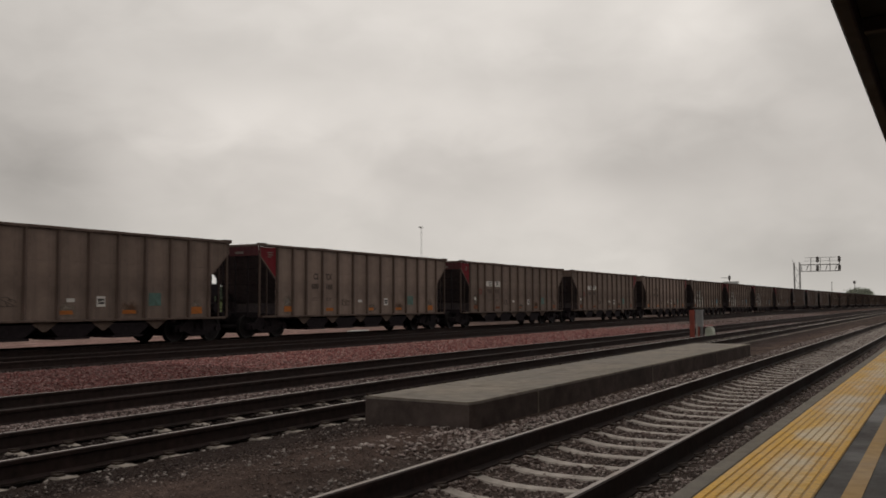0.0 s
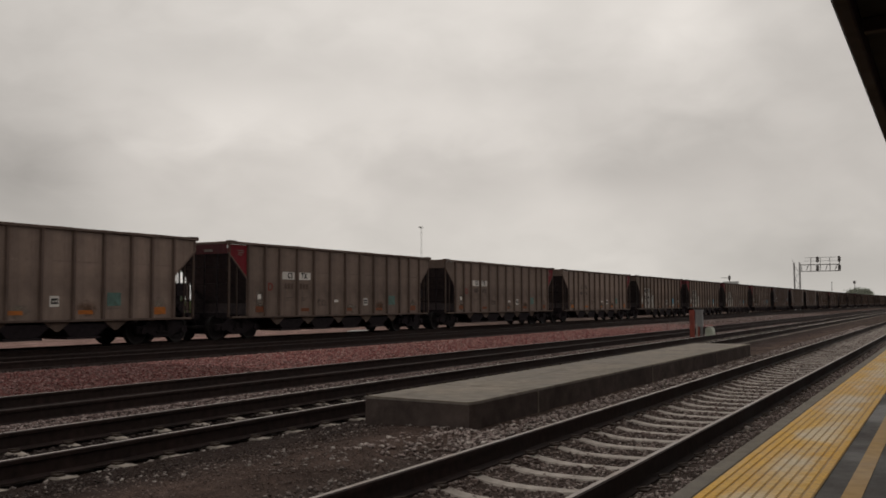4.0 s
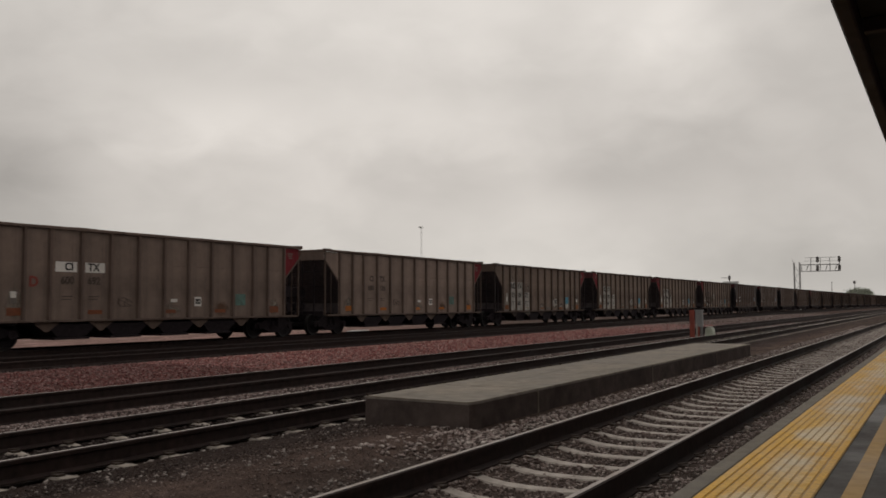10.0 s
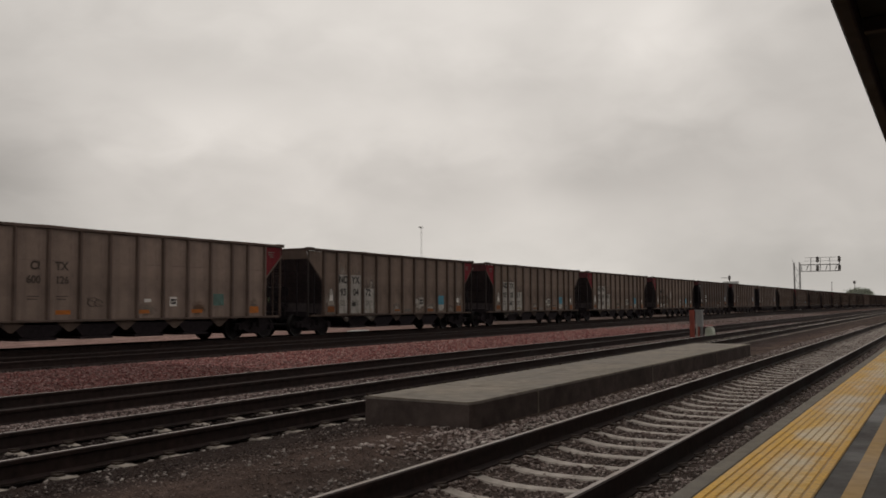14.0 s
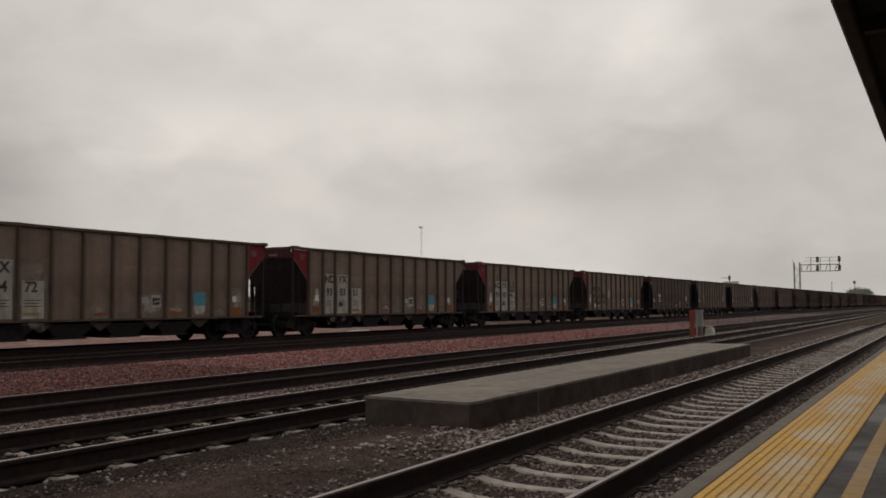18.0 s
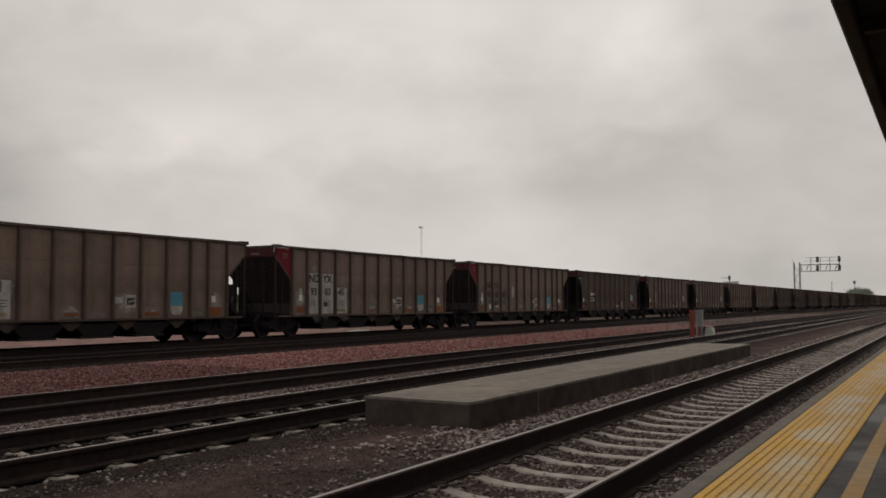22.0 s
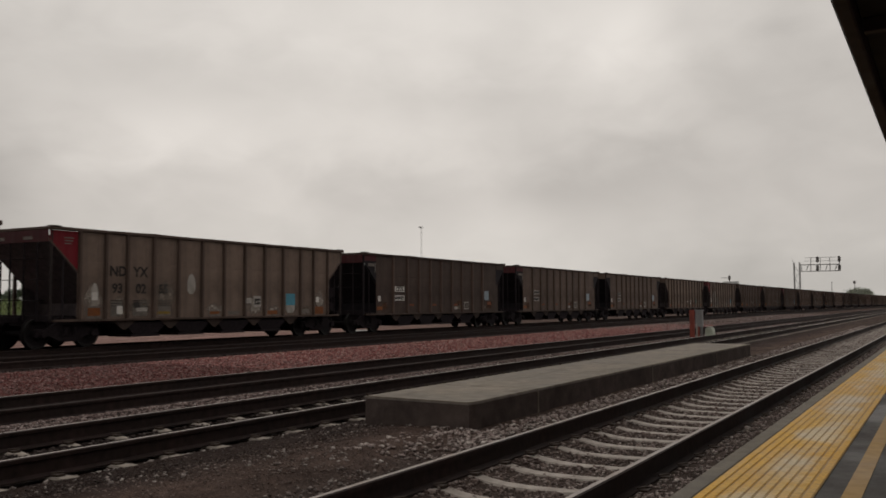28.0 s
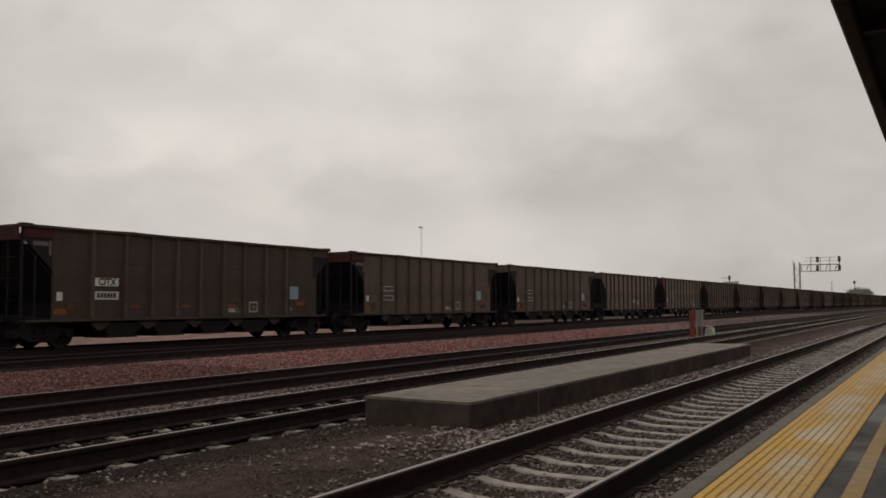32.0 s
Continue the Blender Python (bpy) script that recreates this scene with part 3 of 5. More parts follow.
track(TRACKS[3], "dark sooty track beyond the red ballast", False, 0.55, -13.5, 100, "bent", 0, 160)
track(TRACKS[4], "dark track carrying the coal train", False, 0.55, -13.5, 100, "bent", 0, 160)


# ---- slab between the tracks and platform ----
def concrete_slab():
    t = thing("concrete_slab", "long low damp concrete service platform between two tracks", "platform", here(0, 0, 0), kind="structure")
    x0, x1, z1 = -6.10, -4.63, 0.206
    joints = (9.0, 10.77, 15.9, 21.0, 25.0)
    for k, (y, y1) in enumerate(zip(joints, joints[1:])):
        cut = 0.025 if k == 0 else 0.0
        ring = [(x0, y), (x1 - cut, y - 0.1 * (k == 0)), (x1, y + cut), (x1, y1 - 0.012), (x0, y1 - 0.012)]
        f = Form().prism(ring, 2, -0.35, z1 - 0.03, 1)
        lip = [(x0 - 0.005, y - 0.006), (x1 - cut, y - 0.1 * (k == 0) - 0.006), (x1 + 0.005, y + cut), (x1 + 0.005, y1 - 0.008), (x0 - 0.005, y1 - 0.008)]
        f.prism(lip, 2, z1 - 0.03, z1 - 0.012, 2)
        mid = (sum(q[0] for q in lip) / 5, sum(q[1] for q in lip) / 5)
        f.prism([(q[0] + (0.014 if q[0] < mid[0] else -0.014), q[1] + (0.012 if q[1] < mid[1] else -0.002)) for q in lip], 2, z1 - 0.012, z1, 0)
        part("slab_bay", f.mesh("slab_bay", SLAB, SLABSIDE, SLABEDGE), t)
        if y1 < 25.0:
            f = Form().box(x1 - 0.05, x1 + 0.004, y1 - 0.03, y1 + 0.02, -0.3, z1 - 0.035)
            part("joint_filler", f.mesh("joint_filler", SLAB), t, label="pale mortar in the joint between two bays")


concrete_slab()


def platform():
    z = 0.178
    t = thing("platform", "wet dark paved station platform with a yellow tactile strip", "platform", kind="structure")
    f = Form().box(-1.45, -1.318, -30, 260, -0.6, z, c=0.012)
    part("edge_kerb", f.mesh("edge_kerb", EDGE), t)
    f = Form().box(-1.316, 9, -30, 260, -0.6, z - 0.006)
    part("paving", f.mesh("paving", PLATFORM), t)
    f = Form()
    # ribbed tile, its ridges along the track
    w, n = 0.604, 10
    f.box(0, w, 0, 0.6095, -0.01, 0.004)
    step = w / n
    for i in range(n):
        a = step * i + 0.004
        f.prism([(a, 0.0038), (a + step - 0.008, 0.0038), (a + step - 0.013, 0.010), (a + 0.005, 0.010)], 1, 0.0003, 0.6092)
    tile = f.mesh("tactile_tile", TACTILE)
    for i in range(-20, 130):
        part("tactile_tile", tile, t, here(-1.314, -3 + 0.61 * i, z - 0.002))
    f = Form()
    for i in range(130, 400):
        f.box(-1.314, -0.71, -3 + 0.61 * i, -3 + 0.61 * i + 0.604, z - 0.01, z + 0.008)
    tagged(part("tactile_tiles", f.mesh("tactile_tiles", TACTILE), t), kind="stuff")
    f = Form().box(-0.575, -0.470, -30, 260, z - 0.01, z - 0.002)
    part("stripe", f.mesh("stripe", STRIPE), t, label="worn ochre painted stripe")


platform()


def canopy():
    t = thing("canopy", "dark brown platform canopy overhead", "canopy", kind="structure")
    f = Form().box(-0.83, -0.69, -12, 34, 4.0, 4.28, c=0.015)
    part("edge_beam", f.mesh("edge_beam", CANOPY), t)
    f = Form().box(-0.68, 3.4, -12, 34, 4.20, 4.32)
    part("soffit", f.mesh("soffit", SOFFIT), t)
    f = Form().prism([(-0.92, 4.285), (3.6, 4.325), (3.6, 4.40), (-0.92, 4.36)], 1, -12.2, 34.2)
    part("roof_deck", f.mesh("roof_deck", CANOPY), t)
    for y in range(-10, 34, 4):
        f = Form().box(-0.66, 3.4, y, y + 0.12, 4.05, 4.197, c=0.01)
        part("rafter", f.mesh("rafter", CANOPY), t)
    f = Form().box(9.02, 9.3, -30, 60, -0.5, 4.6)
    tagged(new("wall_station", f.mesh("wall_station", STATION)), "plain brick station wall behind the platform", "wall", kind="structure")


canopy()


# ---- the coal train ----
CARS, PITCH, HALF = 34, 16.142, 7.30
SIDE, RIM, SILL = 1.50, 3.636, 0.853
RIBS = (0.0, 1.1, 2.21, 3.31, 4.40, 5.25)
ENDY = 6.27
PANELS = (-ENDY, -5.25, -4.40, -3.31, -2.21, -1.1, 0.0, 1.1, 2.21, 3.31, 4.40, 5.25, ENDY)
PANELS_C = (-6.2, -4.78, -3.5, -2.4, -1.3, -0.2, 0.95, 2.05, 3.25, 4.45, 6.45)
RIBS_C = (-4.78, -3.5, -2.4, -1.3, -0.2, 0.95, 2.05, 3.25, 4.45)


def lettering(text, size):
    """Stencilled characters as a flat mesh, standing in the plane of a car's side."""
    cu = bpy.data.curves.new("lettering", "FONT")
    cu.body, cu.size, cu.align_x, cu.align_y, cu.resolution_u = text, size, "CENTER", "CENTER", 3
    cu.offset = size * 0.03
    cu.extrude = 0.003
    ob = bpy.data.objects.new("lettering", cu)
    scene.collection.objects.link(ob)
    bpy.context.view_layer.update()
    me = bpy.data.meshes.new_from_object(ob.evaluated_get(bpy.context.evaluated_depsgraph_get()))
    bpy.data.objects.remove(ob)
    me.materials.clear()
    me.materials.append(BLACK)
    return me


UPRIGHT = Matrix(((0, 0, 1, 0), (1, 0, 0, 0), (0, 1, 0, 0), (0, 0, 0, 1)))
TEXTS = {}


def stencil(car, text, size, y, z, paint=None, x=SIDE + 0.012):
    if (text, size) not in TEXTS:
        TEXTS[text, size] = lettering(text, size)
    part("lettering", TEXTS[text, size], car, here(x, y, z) @ UPRIGHT, paint=paint)


PATCH = Form().box(0, 0.006, -0.5, 0.5, -0.5, 0.5).mesh("patch", WHITE)


def patch(car, y0, y1, z0, z1, paint, name="painted_patch", x=SIDE + 0.004, label=""):
    part(name, PATCH, car, here(x, (y0 + y1) / 2, (z0 + z1) / 2) @ Matrix.Diagonal((1, y1 - y0, z1 - z0, 1)), label, paint)


def car_meshes():
    m = {}
    P = PAINT["taupe"]
    # side sheet with cut corners; its end edges stand back from the car's ends
    m["side"] = Form().prism([(-5.97, SILL), (5.97, SILL), (5.97, RIM - 0.098), (-5.97, RIM - 0.098)], 0, SIDE - 0.012, SIDE).mesh("side_sheet", P)
    m["side_c"] = Form().prism([(-6.45, SILL), (6.2, SILL), (6.2, RIM - 0.098), (-6.45, RIM - 0.098)], 0, SIDE - 0.012, SIDE).mesh("side_sheet", P)
    f = Form()
    # the side rims are knocked a little out of line by years of loading
    for s in (-1, 1):
        ring = [(SIDE - 0.04, -0.10), (SIDE + 0.065, -0.10), (SIDE + 0.085, -0.085), (SIDE + 0.085, -0.018), (SIDE + 0.065, 0.0), (SIDE - 0.04, 0.0), (SIDE - 0.06, -0.02), (SIDE - 0.06, -0.085)]
        cuts, verts, faces = 26, [], []
        for i in range(cuts + 1):
            y = -HALF + 2 * HALF * i / cuts
            dz = 0.022 * noise.noise((y * 0.45, s * 3.0, 1.0)) + 0.012 * noise.noise((y * 1.6, s * 3.0, 4.0))
            dx = 0.03 * noise.noise((y * 0.6, s * 5.0, 8.0))
            verts += [(s * (x + dx), y, RIM + z + (dz if z > -0.05 else dz * 0.3)) for x, z in ring]
        for i in range(cuts):
            for k in range(8):
                q = (i * 8 + k, i * 8 + (k + 1) % 8, (i + 1) * 8 + (k + 1) % 8, (i + 1) * 8 + k)
                faces.append(q[::-1] if s > 0 else q)
        faces += [tuple(range(8)), tuple(range(cuts * 8, cuts * 8 + 8))[::-1]] if s > 0 else [tuple(range(8))[::-1], tuple(range(cuts * 8, cuts * 8 + 8))]
        f.add(verts, faces)
    f.box(-SIDE + 0.062, SIDE - 0.062, -HALF, -HALF + 0.14, RIM - 0.10, RIM - 0.005, c=0.02)
    f.box(-SIDE + 0.062, SIDE - 0.062, HALF - 0.14, HALF, RIM - 0.10, RIM - 0.005, c=0.02)
    m["rim"] = f.mesh("top_rim", P)
    m["seam"] = Form().box(SIDE - 0.004, SIDE + 0.008, -6.2, 6.2, 2.60, 2.63).mesh("weld_seam", P)
    m["corner_cap"] = Form().box(-0.11, 0.11, -0.14, 0.22, -0.004, 0.026, c=0.01).mesh("corner_cap", P)
    f = Form()
    f.prism([(0, -0.055), (0.09, -0.035), (0.09, 0.035), (0, 0.055)], 2, SILL + 0.03, RIM - 0.102)
    m["rib"] = f.mesh("side_rib", P)
    f = Form()
    f.prism([(0, -0.09), (0.075, -0.06), (0.075, 0.06), (0, 0.09)], 2, SILL + 0.03, RIM - 0.102)
    m["rib_c"] = f.mesh("side_rib", P)
    f = Form().box(SIDE - 0.10, SIDE + 0.045, -HALF + 0.25, HALF - 0.25, SILL - 0.045, SILL + 0.03, c=0.012)
    m["sill"] = f.mesh("side_sill", P)
    # triangular gusset at the upper end of a side
    m["gusset"] = Form().prism([(0, 2.33), (0, RIM - 0.108), (-0.96, RIM - 0.108), (-0.96, 3.22)], 0, SIDE - 0.012, SIDE + 0.004).mesh("end_gusset", P)
    m["gusset_far"] = Form().prism([(0, 2.33), (0, RIM - 0.108), (-1.26, RIM - 0.108), (-1.26, 3.49)], 0, SIDE - 0.012, SIDE + 0.004).mesh("end_gusset", P)
    # added dark sheet: stands in for the shade inside the open ends
    m["liner"] = Form().box(-SIDE + 0.016, -SIDE + 0.024, -5.95, -4.3, 0.9, 2.6).mesh("inner_sheet", SLOPE)
    m["gusset_edge"] = Form().prism([(0, 2.27), (0, 2.34), (-0.96, 3.23), (-0.96, 3.16)], 0, SIDE - 0.03, SIDE + 0.022).mesh("gusset_edge", P)
    m["post"] = Form().box(-0.035, 0.035, -0.04, 0.04, SILL, RIM - 0.10, c=0.01).mesh("corner_post", P)
    m["strut"] = Form().box(-0.022, 0.022, -0.024, 0.024, SILL, 2.78, c=0.006).mesh("side_strut", P)
    m["endpost"] = Form().box(-0.025, 0.025, -0.025, 0.025, SILL, 3.2, c=0.006).mesh("end_post", P)
    m["endpanel"] = Form().box(-SIDE + 0.02, SIDE - 0.02, -0.02, 0.0, 3.18, RIM - 0.102).mesh("end_panel", P)
    m["side_band"] = Form().box(-0.006, 0.006, -HALF + 0.15, -6.22, RIM - 0.36, RIM - 0.104).mesh("end_side_band", P)
    # sloping floor from an end down to the first hopper
    m["slope"] = Form().prism([(-HALF + 0.03, 3.2), (-HALF + 0.03, 3.23), (-4.68, 0.75), (-4.68, 0.72)], 0, -SIDE + 0.02, SIDE - 0.02).mesh("slope_sheet", SLOPE)
    m["load"] = Form().prism([(-6.6, 3.1), (-6.2, 3.3), (0, 3.42), (6.2, 3.3), (6.6, 3.1), (3.4, 0.9), (-3.4, 0.9)], 0, -SIDE + 0.03, SIDE - 0.03).mesh("coal_load", COAL)
    # added dark plate: stands in for the shade under the sloping floor
    m["inner"] = Form().box(-SIDE + 0.02, SIDE - 0.02, -0.02, 0.0, 0.9, 1.36).mesh("inner_bulkhead", SLOPE)
    # hopper outlet: a tapered chute with a door below
    f = Form()
    for s in (-1, 1):
        v = [(s * 1.40, -0.95, SILL - 0.11), (s * 0.25, -0.95, SILL - 0.11), (s * 0.25, 0.95, SILL - 0.11), (s * 1.40, 0.95, SILL - 0.11),
             (s * 1.32, -0.48, 0.36), (s * 0.30, -0.48, 0.36), (s * 0.30, 0.48, 0.36), (s * 1.32, 0.48, 0.36)]
        fs = [(0, 1, 2, 3), (7, 6, 5, 4), (0, 4, 5, 1), (1, 5, 6, 2), (2, 6, 7, 3), (3, 7, 4, 0)]
        f.add(v, fs if s > 0 else [q[::-1] for q in fs])
        f.box(min(s * 1.35, s * 0.28), max(s * 1.35, s * 0.28), -0.62, 0.62, 0.28, 0.35)
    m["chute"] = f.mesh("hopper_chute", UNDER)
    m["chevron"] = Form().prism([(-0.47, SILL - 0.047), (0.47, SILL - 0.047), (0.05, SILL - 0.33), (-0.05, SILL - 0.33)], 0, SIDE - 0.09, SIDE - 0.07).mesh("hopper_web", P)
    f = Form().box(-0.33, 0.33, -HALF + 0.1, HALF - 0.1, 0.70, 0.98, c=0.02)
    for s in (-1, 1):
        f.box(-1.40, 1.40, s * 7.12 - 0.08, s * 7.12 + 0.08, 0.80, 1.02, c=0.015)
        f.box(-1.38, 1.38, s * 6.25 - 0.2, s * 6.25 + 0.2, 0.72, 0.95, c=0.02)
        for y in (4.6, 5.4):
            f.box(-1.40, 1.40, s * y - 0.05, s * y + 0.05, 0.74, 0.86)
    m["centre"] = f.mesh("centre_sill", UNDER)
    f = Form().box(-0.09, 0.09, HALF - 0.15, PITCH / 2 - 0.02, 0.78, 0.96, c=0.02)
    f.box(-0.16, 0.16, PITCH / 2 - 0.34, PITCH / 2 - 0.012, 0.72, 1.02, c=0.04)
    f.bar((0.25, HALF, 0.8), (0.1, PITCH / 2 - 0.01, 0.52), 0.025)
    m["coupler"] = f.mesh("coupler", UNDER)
    f = Form()
    for x in (-0.22, 0.22):
        f.bar((x, 0, SILL - 0.2), (x, 0, 3.3), 0.014, 5)
    for i in range(8):
        f.bar((-0.22, 0, 0.8 + i * 0.34), (0.22, 0, 0.8 + i * 0.34), 0.011, 5)
    m["ladder"] = f.mesh("ladder", UNDER)
    m["grab"] = Form().bar((-1.38, 0, 0), (1.38, 0, 0), 0.013, 5).mesh("grab_rail", UNDER)
    f = Form().box(-0.46, 0.46, -0.22, 0.22, 1.62, 2.04, c=0.03)
    f.box(-0.2, 0.25, -0.15, 0.15, 1.42, 1.62)
    f.bar((-0.5, 0, 1.2), (0.5, 0, 1.2), 0.16, 12)
    f.box(-0.3, -0.24, -0.2, 0.2, 0.95, 1.42)
    f.box(0.24, 0.3, -0.2, 0.2, 0.95, 1.42)
    f.bar((0.1, 0.1, 1.9), (0.1, -0.25, 2.5), 0.03, 6)
    m["brake"] = f.mesh("brake_gear", UNDER)
    f = Form()
    f.turned([(-0.02, 0.20), (-0.02, 0.24), (0.02, 0.24), (0.02, 0.20), (-0.02, 0.20)], 1, 16)
    for i in range(3):
        w = i * 1.047
        f.bar((-0.22 * math.cos(w), 0, -0.22 * math.sin(w)), (0.22 * math.cos(w), 0, 0.22 * math.sin(w)), 0.012, 5)
    m["handwheel"] = f.mesh("hand_brake_wheel", UNDER)
    # truck
    f = Form()
    ring = [(-1.12, 0.36), (-1.12, 0.58), (-0.72, 0.62), (-0.36, 0.82), (0.36, 0.82), (0.72, 0.62), (1.12, 0.58), (1.12, 0.36), (0.70, 0.40), (0.34, 0.24), (-0.34, 0.24), (-0.70, 0.40)]
    f.prism(ring, 0, -0.07, 0.07)
    f.box(0.05, 0.13, -0.30, 0.30, 0.36, 0.44, c=0.01)
    for s in (-1, 1):
        f.bar((0.02, s * 0.89, 0.457), (0.16, s * 0.89, 0.457), 0.11, 10)
        f.bar((0.10, s * 0.16, 0.42), (0.10, s * 0.16, 0.66), 0.07, 8)
    m["frame_r"] = f.mesh("side_frame", UNDER)
    g = Form()
    g.v, g.f, g.m = [(-x, y, z) for x, y, z in f.v], [q[::-1] for q in f.f], f.m
    m["frame_l"] = g.mesh("side_frame", UNDER)
    m["bolster"] = Form().box(-0.95, 0.95, -0.19, 0.19, 0.42, 0.72, c=0.03).box(-0.92, 0.92, -0.42, 0.42, 0.20, 0.40, c=0.02).mesh("bolster", UNDER)
    f = Form()
    R = 0.457
    for s in (-1, 1):
        a = s * 0.72
        prof = [(a - s * 0.05, 0.0), (a - s * 0.05, R - 0.10), (a - s * 0.055, R + 0.025), (a - s * 0.025, R + 0.025), (a - s * 0.02, R), (a + s * 0.085, R - 0.006),
                (a + s * 0.085, R - 0.06), (a + s * 0.045, R - 0.09), (a + s * 0.03, 0.16), (a + s * 0.075, 0.13), (a + s * 0.075, 0.0)]
        if s < 0:
            prof = prof[::-1]
        mi = [0, 0, 0, 0, 1, 1, 0, 0, 0, 0]
        f.turned(prof, 0, 28, mi if s > 0 else mi[::-1])
        # paint bands and bolts on the disc, so that it is seen to turn
        for i in range(4):
            w = i * 1.5708
            c, e = math.cos(w) * 0.24, math.sin(w) * 0.24
            f.bar((a + s * 0.03, c, e), (a + s * 0.05, c, e), 0.035, 6)
    f.bar((-0.95, 0, 0), (0.95, 0, 0), 0.08, 12)
    m["wheelset"] = f.mesh("wheelset", WHEEL, TREAD)
    return m


# darker copy of each paint for ribs, rims and sills: shade put into colour
SHADEDTRIM = {"taupe": PAINT["shade_grey"], "grey": PAINT["shade_grey"], "brown": PAINT["shade_brown"], "umber": PAINT["dark"], "dark": PAINT["dark"], "rust": PAINT["dark"]}
MESH = car_meshes()
WHEELSETS, TRAIN = [], []


def truck(car, y):
    t = part("truck", MESH["bolster"], car, here(0, y, 0), "sooty two-axle truck")
    part("side_frame", MESH["frame_r"], t, here(1.0, 0, 0))
    part("side_frame", MESH["frame_l"], t, here(-1.0, 0, 0))
    for s in (-1, 1):
        WHEELSETS.append((part("wheelset", MESH["wheelset"], t, here(0, s * 0.89, 0.457)), s * 0.89))


FLIP = Matrix.Rotation(math.pi, 4, "Z")


def coal_car(style, paint, red, label, marks, brake=1):
    """One hopper car. style: 'hopper' with open sloped ends or 'tub' with plain dark ends. red: which of its ends are red."""
    car = thing("coal_hopper_car", label, "freight car", group="cars of the coal train")
    TRAIN.append(car)
    P = PAINT[paint]
    tub = style == "tub"
    part("top_rim", MESH["rim"], car, paint=SHADEDTRIM[paint])
    for y0, y1 in zip(PANELS_C if tub else PANELS, (PANELS_C if tub else PANELS)[1:]):
        k = ("panel", y0, y1)
        if k not in MESH:
            MESH[k] = Form().box(SIDE - 0.012, SIDE, y0 - (y0 + y1) / 2 + 0.002, y1 - (y0 + y1) / 2 - 0.002, SILL, RIM - 0.098).mesh("side_panel", P)
        part("side_panel", MESH[k], car, here(0, (y0 + y1) / 2, 0), paint=P)
    part("side_sheet", MESH["side_c" if tub else "side"], car, FLIP, paint=P)
    for turn in (Matrix(), FLIP):
        part("weld_seam", MESH["seam"], car, turn, paint=P)
        part("side_sill", MESH["sill"], car, turn, paint=SHADEDTRIM[paint])
        ys = RIBS_C if tub else sorted({s * y for y in RIBS for s in (-1, 1)} | {-6.21, 6.21})
        for y in ys:
            part("side_rib", MESH["rib_c" if tub else "rib"], car, turn @ here(SIDE, y, 0), paint=PAINT["rust" if paint == "dark" else "shade_brown"] if tub else SHADEDTRIM[paint])
        for y in (-4.4, -2.45, -0.35, 1.75, 3.9):
            part("hopper_web", MESH["chevron"], car, turn @ here(0, y, 0), paint=PAINT["umber" if paint in ("taupe", "grey") else "dark"])
    for e, turn in ((-1, Matrix()), (1, FLIP)):
        is_red = e in red
        for s in (-1, 1):
            part("corner_cap", MESH["corner_cap"], car, turn @ here(s * SIDE, -HALF + 0.16, RIM), paint=SHADEDTRIM[paint])
            part("corner_post", MESH["post"], car, turn @ here(s * (SIDE - 0.03), -HALF + 0.125, 0), paint=UNDER if tub else PAINT["shade_brown"] if paint in ("taupe", "grey") else POSTPAINT)
        if tub:
            part("end_panel", MESH["endpanel"], car, turn @ here(0, -HALF + 0.03, 0), paint=DARKRED if is_red else P)
            for s in (-1, 1):
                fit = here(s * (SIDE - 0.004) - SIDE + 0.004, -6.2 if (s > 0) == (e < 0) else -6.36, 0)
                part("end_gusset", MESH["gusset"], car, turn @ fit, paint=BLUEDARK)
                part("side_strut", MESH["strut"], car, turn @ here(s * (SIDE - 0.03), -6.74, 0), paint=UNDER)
                part("end_side_band", MESH["side_band"], car, turn @ here(s * (SIDE + 0.012), 0, 0), paint=DARKRED if is_red else P)
            for x in (-0.95, -0.32, 0.32, 0.95):
                part("end_post", MESH["endpost"], car, turn @ here(x, -HALF + 0.06, 0), paint=UNDER)
            for k in range(3):
                part("grab_rail", MESH["grab"], car, turn @ here(0, -HALF + 0.02, 1.45 + k * 0.62))
            if is_red:
                part("painted_patch", PATCH, car, turn @ here(SIDE + 0.006 if e < 0 else -SIDE - 0.012, -6.60, 3.10) @ Matrix.Diagonal((1, 0.5, 0.13, 1)), paint=FADED)
                part("painted_patch", PATCH, car, turn @ here(SIDE + 0.006 if e < 0 else -SIDE - 0.012, -6.28, 2.98) @ Matrix.Diagonal((1, 0.07, 0.44, 1)), paint=FADED)
        else:
            for s in (-1, 1):
                # the two long sides differ: one sheet stops short of the other
                full = (s > 0) == (e < 0)
                y = -ENDY if full else -5.97
                part("end_gusset", MESH["gusset" if full else "gusset_far"], car, turn @ here(0 if s > 0 else -2 * SIDE + 0.008, y, 0), paint=RED if is_red else P)
                if full:
                    part("gusset_edge", MESH["gusset_edge"], car, turn @ here(0 if s > 0 else -2 * SIDE, y, 0), paint=SHADEDTRIM[paint])
                part("side_strut", MESH["strut"], car, turn @ here(s * (SIDE - 0.03), -6.76, 0), paint=PAINT["dark"] if paint in ("taupe", "grey") else UNDER)
            # end posts near-black: the shade within the open end put into colour
            for x in (-0.95, -0.32, 0.32, 0.95):
                part("end_post", MESH["endpost"], car, turn @ here(x, -HALF + 0.06, 0), paint=UNDER)
            part("end_panel", MESH["endpanel"], car, turn @ here(0, -HALF + 0.03, 0), paint=DARKRED if is_red else SHADEDTRIM[paint])
            for k in range(3):
                part("grab_rail", MESH["grab"], car, turn @ here(0, -HALF + 0.02, 1.45 + k * 0.62))
